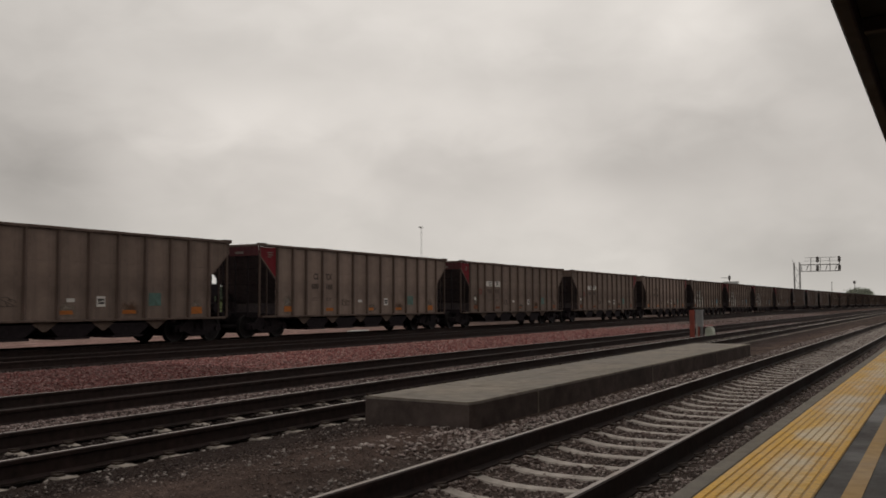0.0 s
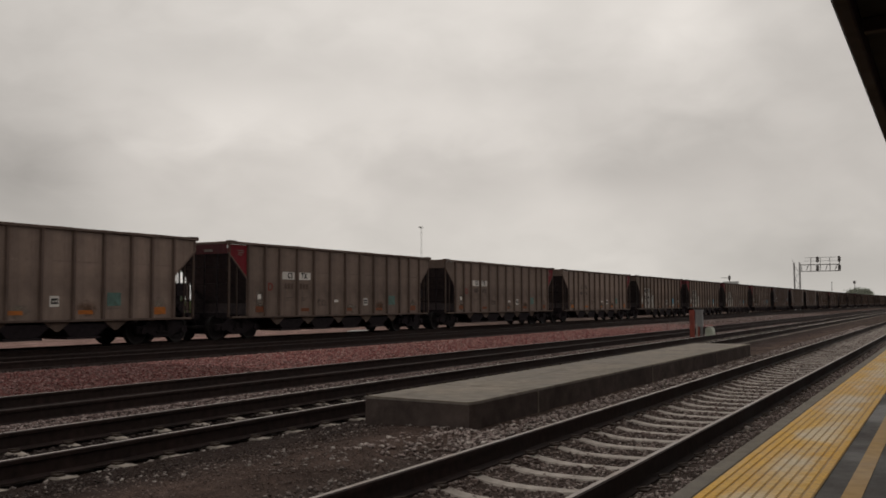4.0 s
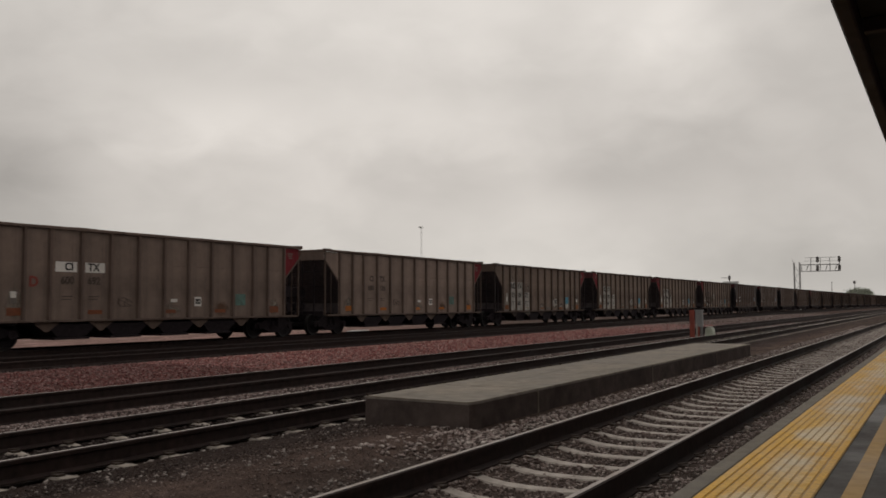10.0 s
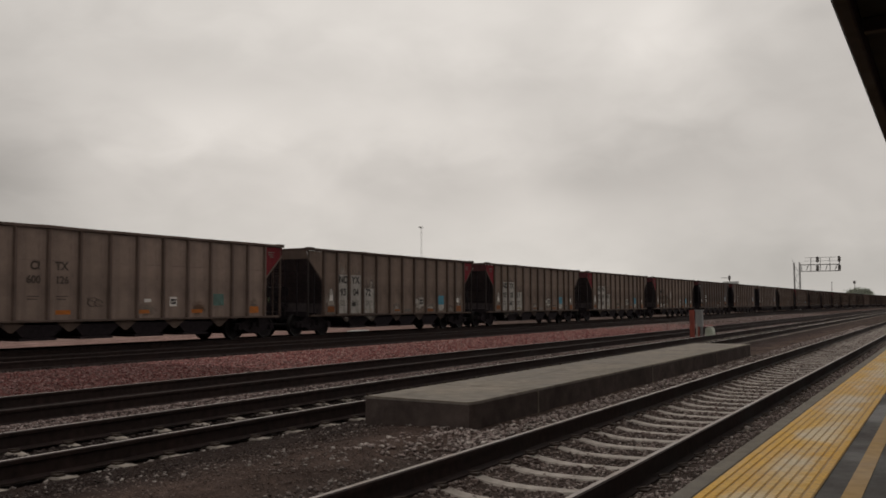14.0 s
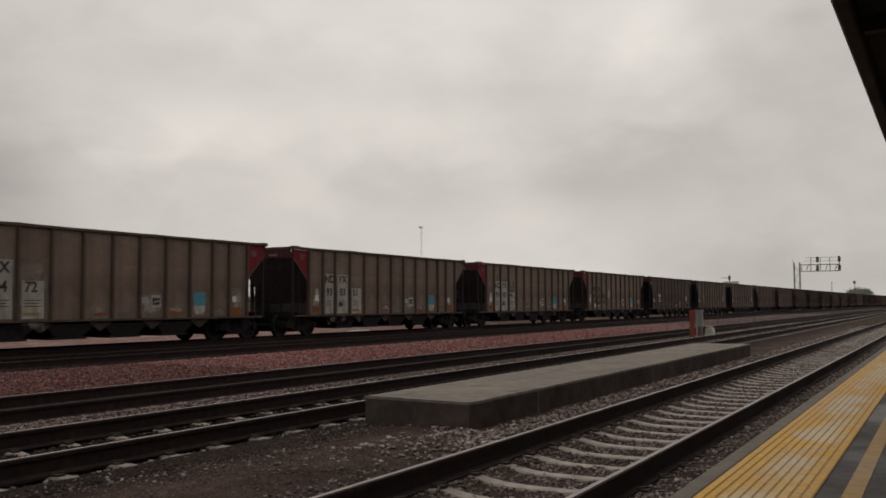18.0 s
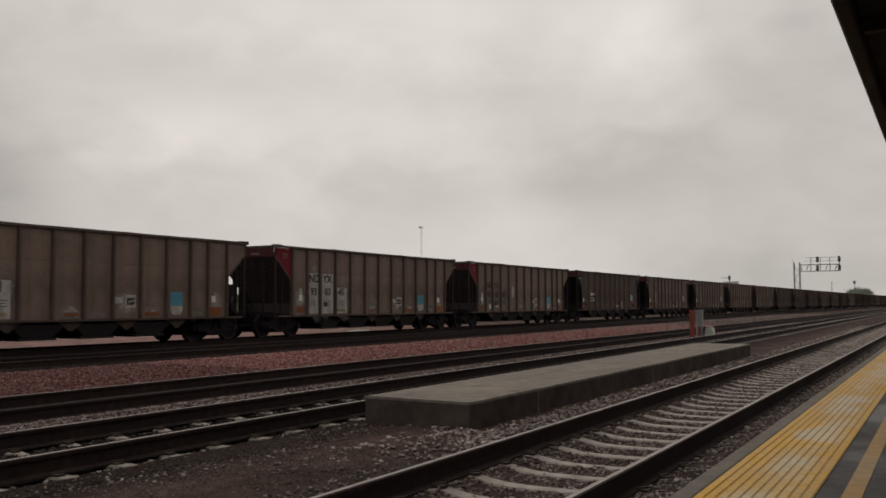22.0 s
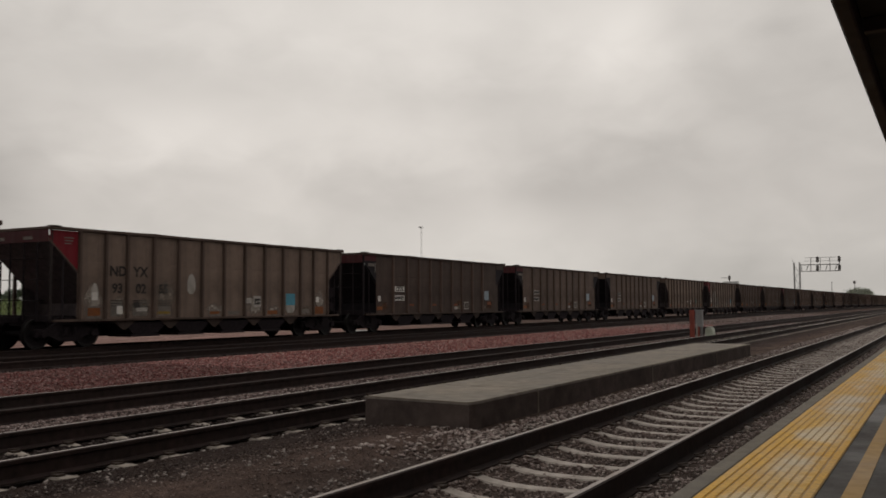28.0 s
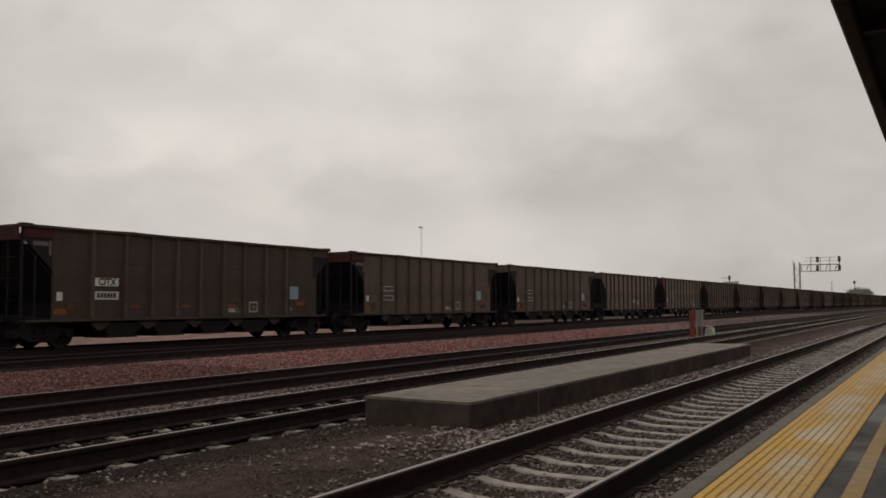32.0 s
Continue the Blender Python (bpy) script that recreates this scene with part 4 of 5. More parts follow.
            if is_red:
                for x in (-0.75, 0.55):
                    part("painted_patch", PATCH, car, turn @ here(x, -HALF + 0.008, 3.31) @ Matrix.Rotation(-math.pi / 2, 4, "Z") @ Matrix.Diagonal((1, 0.42, 0.09, 1)), paint=FADED)
                for k, (y0, w) in enumerate(((-6.62, 0.34), (-6.60, 0.3), (-6.52, 0.22))):
                    part("painted_patch", PATCH, car, turn @ here(SIDE + 0.006 if e < 0 else -SIDE - 0.012, -6.60 if k < 2 else -6.64, 3.32 - 0.085 * k) @ Matrix.Diagonal((1, w, 0.035, 1)), paint=FADED)
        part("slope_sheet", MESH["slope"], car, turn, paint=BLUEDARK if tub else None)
        # added dark plate and liner in place of the end's inner shade
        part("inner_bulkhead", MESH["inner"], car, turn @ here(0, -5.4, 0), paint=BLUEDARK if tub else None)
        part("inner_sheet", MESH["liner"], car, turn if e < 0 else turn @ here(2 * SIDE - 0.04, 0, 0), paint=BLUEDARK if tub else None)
        part("ladder", MESH["ladder"], car, turn @ here(-SIDE + 0.3, -HALF - 0.04, 0))
        part("coupler", MESH["coupler"], car, turn)
        truck(car, e * 6.2)
    if not tub:
        part("brake_gear", MESH["brake"], car, FLIP @ here(0.35, 7.0, 0) if brake < 0 else here(0.75, 6.90, 0))
        part("hand_brake_wheel", MESH["handwheel"], car, FLIP @ here(0.7, HALF + 0.02, 2.1) if brake < 0 else here(-0.7, HALF + 0.02, 2.1))
    part("coal_load", MESH["load"], car, label="black coal heaped below the rim")
    for y in (-3.45, -1.4, 0.7, 2.8):
        part("hopper_chute", MESH["chute"], car, here(0, y, 0))
    part("centre_sill", MESH["centre"], car)
    marks(car)
    return car


def small_lines(car, y0, y1, z, n, paint=BLACK, gap=0.085):
    for i in range(n):
        patch(car, y0, y1 - 0.06 * (i % 2), z - gap * i - 0.022, z - gap * i, paint, "stencil_bar", SIDE + 0.011)


def square_sign(car, y, z, s=0.30, ground_paint=WHITE):
    """A pale square with a black symbol."""
    patch(car, y - s / 2, y + s / 2, z - s / 2, z + s / 2, ground_paint, "stencil_square")
    patch(car, y - s * 0.36, y + s * 0.36, z - s * 0.26, z + s * 0.28, BLACK, "stencil_bar", SIDE + 0.011)
    patch(car, y - s * 0.22, y - s * 0.06, z - s * 0.12, z + s * 0.06, ground_paint, "stencil_bar", SIDE + 0.018)
    patch(car, y + s * 0.04, y + s * 0.26, z - s * 0.04, z + s * 0.10, ground_paint, "stencil_bar", SIDE + 0.018)


OVAL = Form().prism([(0.20 * math.cos(w * 0.5236), 0.36 * math.sin(w * 0.5236) - 0.05 * abs(math.cos(w * 0.5236))) for w in range(12)], 0, 0, 0.006).mesh("oval", WHITE)
PEAK = Form().prism([(-0.13, 0.0), (0.13, 0.0), (0.10, 0.26), (0.03, 0.36), (-0.04, 0.36), (-0.10, 0.24)], 0, 0, 0.006).mesh("peak", WHITE)
SHIELD = Form().prism([(-0.28, 0.0), (0.28, 0.0), (0.27, -0.16), (0.17, -0.30), (-0.17, -0.30), (-0.27, -0.16)], 0, 0, 0.006).mesh("shield", WHITE)


def scribble_mesh():
    """A round chalk drawing: two rings and a tail."""
    f = Form()
    for r, dy, dz in ((0.20, -0.06, 0.0), (0.15, 0.14, -0.03)):
        ring = [(dy + r * math.cos(w * 0.5236), dz + 0.7 * r * math.sin(w * 0.5236)) for w in range(11)]
        for (a, b), (c, d) in zip(ring, ring[1:]):
            f.bar((0, a, b), (0, c, d), 0.012, 4)
    f.bar((0, -0.3, 0.12), (0, 0.32, -0.14), 0.010, 4)
    return f.mesh("chalk_drawing", BLACK)


SCRIBBLE = scribble_mesh()


def chalk(car, y0, y1, z0, z1, paint=None):
    """A worn halo of pale paint or rust behind a mark."""
    patch(car, y0, y1, z0, z1, paint or CHALK, "paint_bloom", SIDE - 0.0035)


DEEPBLACK = painted("fresh_black_stencil", (0.012, 0.011, 0.010), amount=0.1)
REFLECTOR = painted("white_reflector", (0.72, 0.68, 0.63), amount=0.2, streak=False)


def grey_marks(first, second, boxed, tape=None, white_at=0.47):
    """Marks of the grey cars: initials and number across a rib, tape along the sill."""
    tape = tape or ORANGE

    def marks(car):
        for half, y in ((0, -3.78), (1, -2.82)):
            if boxed:
                patch(car, y - (0.42 if half == 0 else 0.33), y + (0.33 if half == 0 else 0.40), 2.30, 2.60, REFLECTOR, "stencil_square")
            if first:
                stencil(car, first[half * 2:half * 2 + 2], 0.34 if not boxed else 0.32, y + (0.05 if half == 0 else -0.02), 2.45, None if boxed else FADEDBLACK)
            if second:
                stencil(car, second[half * 3:half * 3 + 3], 0.31, y, 2.04, FADEDBLACK)
            elif second is None:
                for k in range(3):
                    patch(car, y - 0.29 + 0.20 * k, y - 0.15 + 0.20 * k, 1.93, 2.14, PAINT["umber"], "stencil_bar", SIDE + 0.011)
            small_lines(car, y - 0.2, y + 0.2, 1.58, 2, FADEDBLACK)
        part("chalk_drawing", SCRIBBLE, car, here(SIDE + 0.004, -1.63, 1.40), paint=FADEDBLACK)
        chalk(car, -5.95, -5.1, 0.86, 1.75)
        chalk(car, -0.1, 0.9, 0.88, 1.4)
        chalk(car, 2.3, 3.2, 0.86, 1.5, RUSTBLOOM)
        chalk(car, 5.3, 6.0, 0.86, 1.6)
        patch(car, -5.75, -5.30, 1.02, 1.24, tape, "reflective_tape")
        patch(car, -3.02, -2.50, 1.03, 1.16, tape, "reflective_tape")
        patch(car, 0.05, 0.55, 1.03, 1.15, tape, "reflective_tape")
        patch(car, 2.42, 2.95, 1.03, 1.15, tape, "reflective_tape")
        patch(car, 5.40, 5.90, 1.00, 1.24, tape, "reflective_tape")
        patch(car, white_at - 0.14, white_at + 0.14, 1.40, 1.51, REFLECTOR, "stencil_square")
        square_sign(car, 1.58, 1.42, 0.32, REFLECTOR)
        patch(car, 3.48, 4.02, 1.28, 1.70, TEAL, "panel", label="faded teal panel")
        small_lines(car, 3.5, 4.0, 1.22, 1, FADED)
        patch(car, -5.62, -5.45, 1.36, 1.52, FADED, "stencil_square")
    return marks


def d_mark(base):
    def marks(car):
        base(car)
        stencil(car, "D", 0.42, -4.92, 1.98, PAINT_REDMARK)
        patch(car, -5.64, -5.46, 1.52, 1.70, REFLECTOR, "stencil_square")
        chalk(car, -5.8, -5.3, 1.3, 1.9)
    return marks


PAINT_REDMARK = painted("red_stencil", (0.24, 0.05, 0.04), amount=0.3, streak=False)


def white_marks(a, b, panels=True):
    """Marks of the brown cars: three pale panels with initials and number."""
    def marks(car):
        for i, (y0, y1, top) in enumerate(((-5.06, -4.48, 2.64), (-4.20, -3.44, 2.64), (-3.14, -2.42, 2.06))):
            if panels:
                patch(car, y0, y1, 0.92, top - 0.05, FADED if b is None else WHITE, "stencil_panel")
                chalk(car, y0 - 0.34, y1 + 0.34, 0.45, top + 0.62, PALEBLOOM)
            else:
                patch(car, y0 + 0.05, y1 - 0.1, 0.95, 1.3 if i else 1.42, FADED, "stencil_panel")
            y = (y0 + y1) / 2
            if i < 2 and a:
                stencil(car, a[i * 2:i * 2 + 2], 0.44, y + (0.02 if i == 0 else -0.02), 2.36)
            if b:
                stencil(car, b[i * 2:i * 2 + 2], 0.42, y - (0.08 if i == 2 else 0), 1.82)
            small_lines(car, y0 + 0.06, y1 - 0.1, 1.46, 3)
        patch(car, -3.1, -2.55, 1.0, 1.1, YELLOWTAPE, "reflective_tape")
        patch(car, -4.1, -3.85, 1.22, 1.40, BLACK, "stencil_bar", SIDE + 0.011)
        patch(car, -5.74, -5.52, 1.46, 1.70, REFLECTOR, "stencil_square")
        patch(car, -5.92, -5.38, 0.90, 1.28, FADED, "stencil_panel")
        patch(car, -5.88, -5.42, 0.98, 1.22, DULLTAPE, "reflective_tape", SIDE + 0.011)
        patch(car, -0.72, -0.14, 0.90, 1.10, FADED, "stencil_panel")
        patch(car, -0.68, -0.20, 0.98, 1.07, DULLTAPE, "reflective_tape", SIDE + 0.011)
        patch(car, 0.25, 0.85, 0.94, 1.08, FADED, "stencil_panel")
        patch(car, 1.20, 1.50, 1.36, 1.56, WHITE, "stencil_square")
        square_sign(car, 1.82, 1.42, 0.42, FADED if b is None else WHITE)
        patch(car, 2.42, 3.0, 0.94, 1.08, DULLTAPE, "reflective_tape")
        patch(car, 3.52, 4.08, 1.28, 1.74, SKYBLUE, "panel", label="bright sky-blue panel")
        part("stencil_panel", SHIELD, car, here(SIDE + 0.004, 3.80, 1.278))
        patch(car, 4.52, 5.02, 0.94, 1.12, FADED, "stencil_panel")
        patch(car, 5.47, 5.66, 1.40, 1.62, REFLECTOR, "stencil_square")
        patch(car, 5.38, 5.95, 0.92, 1.22, DULLTAPE, "reflective_tape")
        chalk(car, -6.1, -5.2, 0.80, 2.0, PALEBLOOM)
        part("painted_patch", PEAK, car, here(SIDE + 0.003, -5.63, 1.62), paint=WHITE)
        chalk(car, -3.3, -2.25, 0.86, 2.25)
        chalk(car, -4.35, -3.35, 0.86, 1.5)
        chalk(car, -0.95, 0.1, 0.80, 1.45, PALEBLOOM)
        chalk(car, 1.05, 2.25, 0.84, 1.8, PALEBLOOM)
        chalk(car, 2.3, 3.2, 0.82, 1.35, PALEBLOOM)
        chalk(car, 3.34, 4.3, 0.86, 1.5)
        chalk(car, 4.42, 5.2, 0.86, 1.3)
        chalk(car, 5.25, 6.1, 0.80, 2.0, PALEBLOOM)
        if not panels:
            part("painted_patch", OVAL, car, here(SIDE + 0.004, -1.58, 2.03))
            chalk(car, -5.05, -4.2, 0.88, 1.7)
            patch(car, -4.78, -4.56, 1.02, 1.28, REFLECTOR, "stencil_square", SIDE + 0.014)
            patch(car, -4.0, -3.55, 1.10, 1.22, WHITE, "stencil_square", SIDE + 0.014)
            chalk(car, -4.2, -3.3, 0.95, 1.6)
    return marks


def tub_marks(text):
    def marks(car):
        # the stencils sit a little towards the leading end
        d = -0.33
        pale = REFLECTOR if text else WHITE
        patch(car, d - 4.33, d - 3.44, 1.90, 2.15, pale, "stencil_square")
        patch(car, d - 4.37, d - 3.42, 1.48, 1.73, pale, "stencil_square")
        if text:
            stencil(car, text, 0.30, d - 3.88, 2.02, DEEPBLACK)
        else:
            for k in range(4):
                patch(car, d - 4.20 + 0.19 * k, d - 4.06 + 0.19 * k, 1.95, 2.10, BLACK, "stencil_bar", SIDE + 0.011)
        for k in range(6):
            patch(car, d - 4.25 + 0.125 * k, d - 4.16 + 0.125 * k, 1.53, 1.68, BLACK, "stencil_bar", SIDE + 0.011)
        patch(car, d - 5.70, d - 5.50, 1.44, 1.70, REFLECTOR, "stencil_square")
        patch(car, d - 5.80, d - 5.36, 1.04, 1.20, DULLTAPE, "reflective_tape")
        for y in (-2.95, -0.75, 1.50):
            patch(car, d + y, d + y + 0.40, 1.22, 1.32, RUSTTAPE, "reflective_tape")
        patch(car, d + 1.56, d + 1.90, 1.03, 1.17, WHITE, "stencil_square")
        patch(car, d + 2.66, d + 3.14, 1.02, 1.42, WHITE, "stencil_square")
        patch(car, d + 2.72, d + 3.08, 1.08, 1.36, PAINT["dark"], "stencil_square", SIDE + 0.010)
        patch(car, d + 2.80, d + 3.00, 1.14, 1.29, FADED, "stencil_bar", SIDE + 0.016)
        patch(car, d + 5.05, d + 5.58, 1.52, 2.02, PALEBLUE, "panel", label="pale blue panel")
        patch(car, d + 5.42, d + 5.88, 1.26, 1.44, RUSTTAPE, "reflective_tape")
        patch(car, d + 5.06, d + 5.20, 1.06, 1.20, FADED, "stencil_square")
        chalk(car, 1.4, 2.05, 0.9, 1.3)
        chalk(car, -5.88, -5.1, 0.88, 1.5, RUSTBLOOM)
        chalk(car, 1.3, 2.3, 1.0, 1.6, RUSTBLOOM)
        chalk(car, 4.8, 5.88, 0.9, 1.6, RUSTBLOOM)
    return marks


GREY_LABEL = "weathered grey ribbed coal hopper with teal panel"
BROWN_LABEL = "grimy brown coal hopper with white number panels"
TUB_LABEL = "dark brown coal car with black closed ends and small white stencils"
PLAN = [
    ("hopper", "taupe", (), GREY_LABEL, grey_marks("CITX", None, False)),
    ("hopper", "grey", (-1,), GREY_LABEL + " and one red end", grey_marks("CITX", "600168", False, None, -0.52)),
    ("hopper", "taupe", (-1,), GREY_LABEL + " and one red end", d_mark(grey_marks("CITX", None, True, RUSTTAPE, -0.62))),
    ("hopper", "taupe", (1,), GREY_LABEL + " and one red end", d_mark(grey_marks("CITX", "600692", True, RUSTTAPE))),
    ("hopper", "grey", (1,), GREY_LABEL + " and one red end", grey_marks("CITX", "600126", False)),
    ("hopper", "brown", (1,), BROWN_LABEL, white_marks("NDYX", "930472")),
    ("hopper", "brown", (-1,), BROWN_LABEL + " and one red end", white_marks("NDYX", "930351")),
    ("hopper", "brown", (-1,), BROWN_LABEL + " and one red end", white_marks("NDYX", "930345")),
    ("hopper", "brown", (-1,), "grimy brown coal hopper with black stencils, one red end", white_marks("NDYX", "930255", False)),
    ("tub", "dark", (-1,), TUB_LABEL, tub_marks("CITX")),
    ("tub", "umber", (-1,), TUB_LABEL, tub_marks(None)),
    ("tub", "umber", (), TUB_LABEL, tub_marks(None)),
    ("hopper", "brown", (), GREY_LABEL, grey_marks(None, None, False, RUSTTAPE)),
    ("hopper", "brown", (-1,), BROWN_LABEL, white_marks(None, None)),
]
pick = random.Random(11)
while len(PLAN) < CARS:
    k = pick.random()
    if k < 0.45:
        PLAN.append(("hopper", pick.choice(["brown", "brown", "umber"]), pick.choice([(), (-1,)]), BROWN_LABEL, white_marks(None, None)))
    elif k < 0.75:
        PLAN.append(("hopper", pick.choice(["brown", "taupe", "umber"]), pick.choice([(), (1,)]), GREY_LABEL, grey_marks(None, None, False)))
    else:
        PLAN.append(("tub", pick.choice(["brown", "umber"]), (), TUB_LABEL, tub_marks(None)))
for row in PLAN:
    coal_car(*row, brake=-1 if len(TRAIN) in (4, 5) else 1)


# the engine pulls a little unevenly: metres ahead of (-) or behind (+) an even slowing
UNEVEN = ((0, 0.05), (2, 0.14), (4, 0.1), (6, 0.0), (9, -0.08), (13, -0.08), (17, 0.05), (23, 0.05), (25, -0.12), (28, -0.23), (30, -0.08), (31, 0.08), (32, 0.15))


def train_place(n, t):
    """Where car n's middle is along the track at t seconds."""
    late = float(np.interp(t, [a for a, _ in UNEVEN], [b for _, b in UNEVEN]))
    return 24.894 + n * PITCH - HALF - 4.505 * t + 0.01066 * t * t - 0.0001868 * t ** 3 + late


def train_pose(n, t):
    y = train_place(n, t)
    shift, turn = bend(y)
    return here(TRACKS[4] + shift, y, 0) @ Matrix.Rotation(-turn, 4, "Z")


# ---- things about the yard ----
def switch_stand():
    t = thing("switch_stand", "red-faced switch stand with grey cabinet and pale cover", "switch stand", here(-9.28, 38.5, -0.16))
    part("marker_board", Form().box(-0.30, -0.09, -0.04, 0.04, 0.0, 1.18, c=0.02).mesh("marker_board", STANDRED), t, label="red board with a worn pale foot")
    part("pale_foot", Form().box(-0.03, 0.03, -0.05, 0.05, 0.0, 0.62, c=0.01).mesh("pale_foot", WHITE), t)
    part("red_foot", Form().box(0.045, 0.10, -0.05, 0.05, 0.0, 0.48, c=0.01).mesh("red_foot", STANDRED), t)
    part("cabinet", Form().box(-0.06, 0.22, 0.0, 0.26, 0.46, 1.14, c=0.02).mesh("cabinet", CABINET), t)
    part("cabinet_door", Form().box(-0.03, 0.13, -0.016, -0.002, 0.52, 1.08, c=0.004).mesh("cabinet_door", CABINET), t)
    part("cabinet_door", Form().box(0.145, 0.21, -0.016, -0.002, 0.52, 1.08, c=0.004).mesh("cabinet_door", CABINET), t)
    part("cabinet_cap", Form().box(-0.08, 0.24, -0.03, 0.29, 1.142, 1.18, c=0.01).mesh("cabinet_cap", CABINET), t)
    part("mounting_post", Form().bar((0.16, 0.15, 0.0), (0.16, 0.15, 0.46), 0.05, 8).mesh("mounting_post", CABINET), t)
    part("base_plate", Form().box(-0.34, 0.34, -0.25, 0.35, -0.06, 0.0, c=0.01).mesh("base_plate", UNDER), t)
    g = thing("switch_machine_cover", "pale green rounded cover of a switch machine", "switch machine", here(-8.98, 39.3, -0.2))
    ring = [(-0.15, 0.0), (0.16, 0.0), (0.16, 0.32), (0.12, 0.42), (0.03, 0.47), (-0.09, 0.45), (-0.15, 0.38)]
    part("cover", Form().prism(ring, 1, 0, 0.5).mesh("cover", PALEGREEN), g)
    part("lid", Form().box(-0.11, 0.10, 0.05, 0.45, 0.465, 0.50, c=0.01).mesh("lid", WHITE), g)
    part("rod", Form().bar((0.2, 0.25, 0.08), (0.62, 0.25, 0.06), 0.02).mesh("rod", UNDER), g)


switch_stand()


def signal_head(parent, x, z, y=-0.12):
    """A dark backplate with hoods and three unlit lenses."""
    ring = []
    for i in range(16):
        w = 6.28318 * i / 16
        ring.append((0.34 * math.cos(w), (0.34 * math.sin(w)) + (0.36 if math.sin(w) >= 0 else -0.36)))
    h = part("signal_head", Form().prism([(a * 0.85, b * 0.9) for a, b in ring], 1, -0.03, 0.03).mesh("signal_head", HAZYBLACK), parent, here(x, y, z), "black signal head, unlit")
    for dz in (-0.38, 0.0, 0.38):
        f = Form()
        f.turned([(-0.26, 0.135), (-0.03, 0.14), (-0.03, 0.125), (-0.26, 0.12), (-0.26, 0.135)], 1, 12)
        part("hood", f.mesh("hood", HAZYBLACK), h, here(0, 0, dz))
        part("lens", Form().bar((0, -0.045, 0), (0, -0.03, 0), 0.11, 12).mesh("lens", HAZYBLACK), h, here(0, 0, dz))


def signal_bridge():
    """Cantilever over the train's track: lattice mast, truss arm, walkway rail, signal heads."""
    t = thing("signal_bridge", "galvanised cantilever signal bridge with four dark signal heads", "signal bridge", here(-27.4, 203.0, -0.65))
    for x in (-0.85, 0.25):
        for y in (-0.5, 0.5):
            part("mast_leg", Form().box(x - 0.10, x + 0.10, y - 0.10, y + 0.10, 0, 10.5 if x < 0 else 10.5, c=0.02).mesh("mast_leg", GALV), t)
    for i in range(7):
        z = 0.6 + 1.3 * i
        for y in (-0.5, 0.5):
            s = 1 if i % 2 else -1
            part("mast_brace", Form().bar((-0.3 - 0.55 * s, y, z), (-0.3 + 0.55 * s, y, z + 1.25), 0.035, 5).mesh("mast_brace", GALV), t)
    part("mast_finial", Form().bar((-0.95, 0, 10.4), (-1.2, 0, 11.2), 0.04, 6).mesh("mast_finial", GALV), t)
    for y in (-0.5, 0.5):
        for z, r in ((8.6, 0.07), (9.98, 0.085), (11.45, 0.025), (10.75, 0.018)):
            x0 = 0.4 if z < 10 else (1.2 if z > 11 else 1.2)
            part("chord", Form().bar((x0, y, z), (8.1, y, z), r, 6).mesh("chord", GALV), t)
        for i in range(9):
            x = 0.6 + 0.93 * i
            part("truss_web", Form().bar((x, y, 8.55), (x + (0.46 if i % 2 else -0.0), y, 9.98), 0.045, 5).mesh("truss_web", GALV), t)
            if i and i % 2 == 0:
                part("rail_post", Form().bar((x, y, 9.98), (x, y, 11.45), 0.035, 5).mesh("rail_post", GALV), t)
    part("walkway", Form().box(0.6, 8.1, -0.48, 0.48, 9.94, 10.0).mesh("walkway", GALV), t)
    for x in (3.85, 8.05):
        for z in (11.0, 9.25):
            signal_head(t, x, z, -0.72)


signal_bridge()


def far_signal():
    t = thing("signal_gantry", "pale signal gantry beam with one dark signal head", "signal gantry", here(-46.5, 230.0, 0.4))
    for x in (-1.9, 1.0):
        part("mast_leg", Form().box(x - 0.2, x + 0.2, -0.2, 0.2, 0, 5.9, c=0.03).mesh("mast_leg", GALV), t)
    part("beam", Form().box(-2.2, 1.5, -0.35, 0.35, 5.72, 6.3, c=0.04).mesh("beam", FARROOF), t)
    part("arm", Form().bar((-2.6, -0.4, 7.2), (-0.8, -0.4, 7.2), 0.08, 6).mesh("arm", GALV), t)
    signal_head(t, -0.62, 7.15, -0.45)
    part("bracket", Form().bar((-0.62, -0.38, 6.2), (-0.62, -0.38, 7.9), 0.09, 6).mesh("bracket", HAZYBLACK), t)


far_signal()


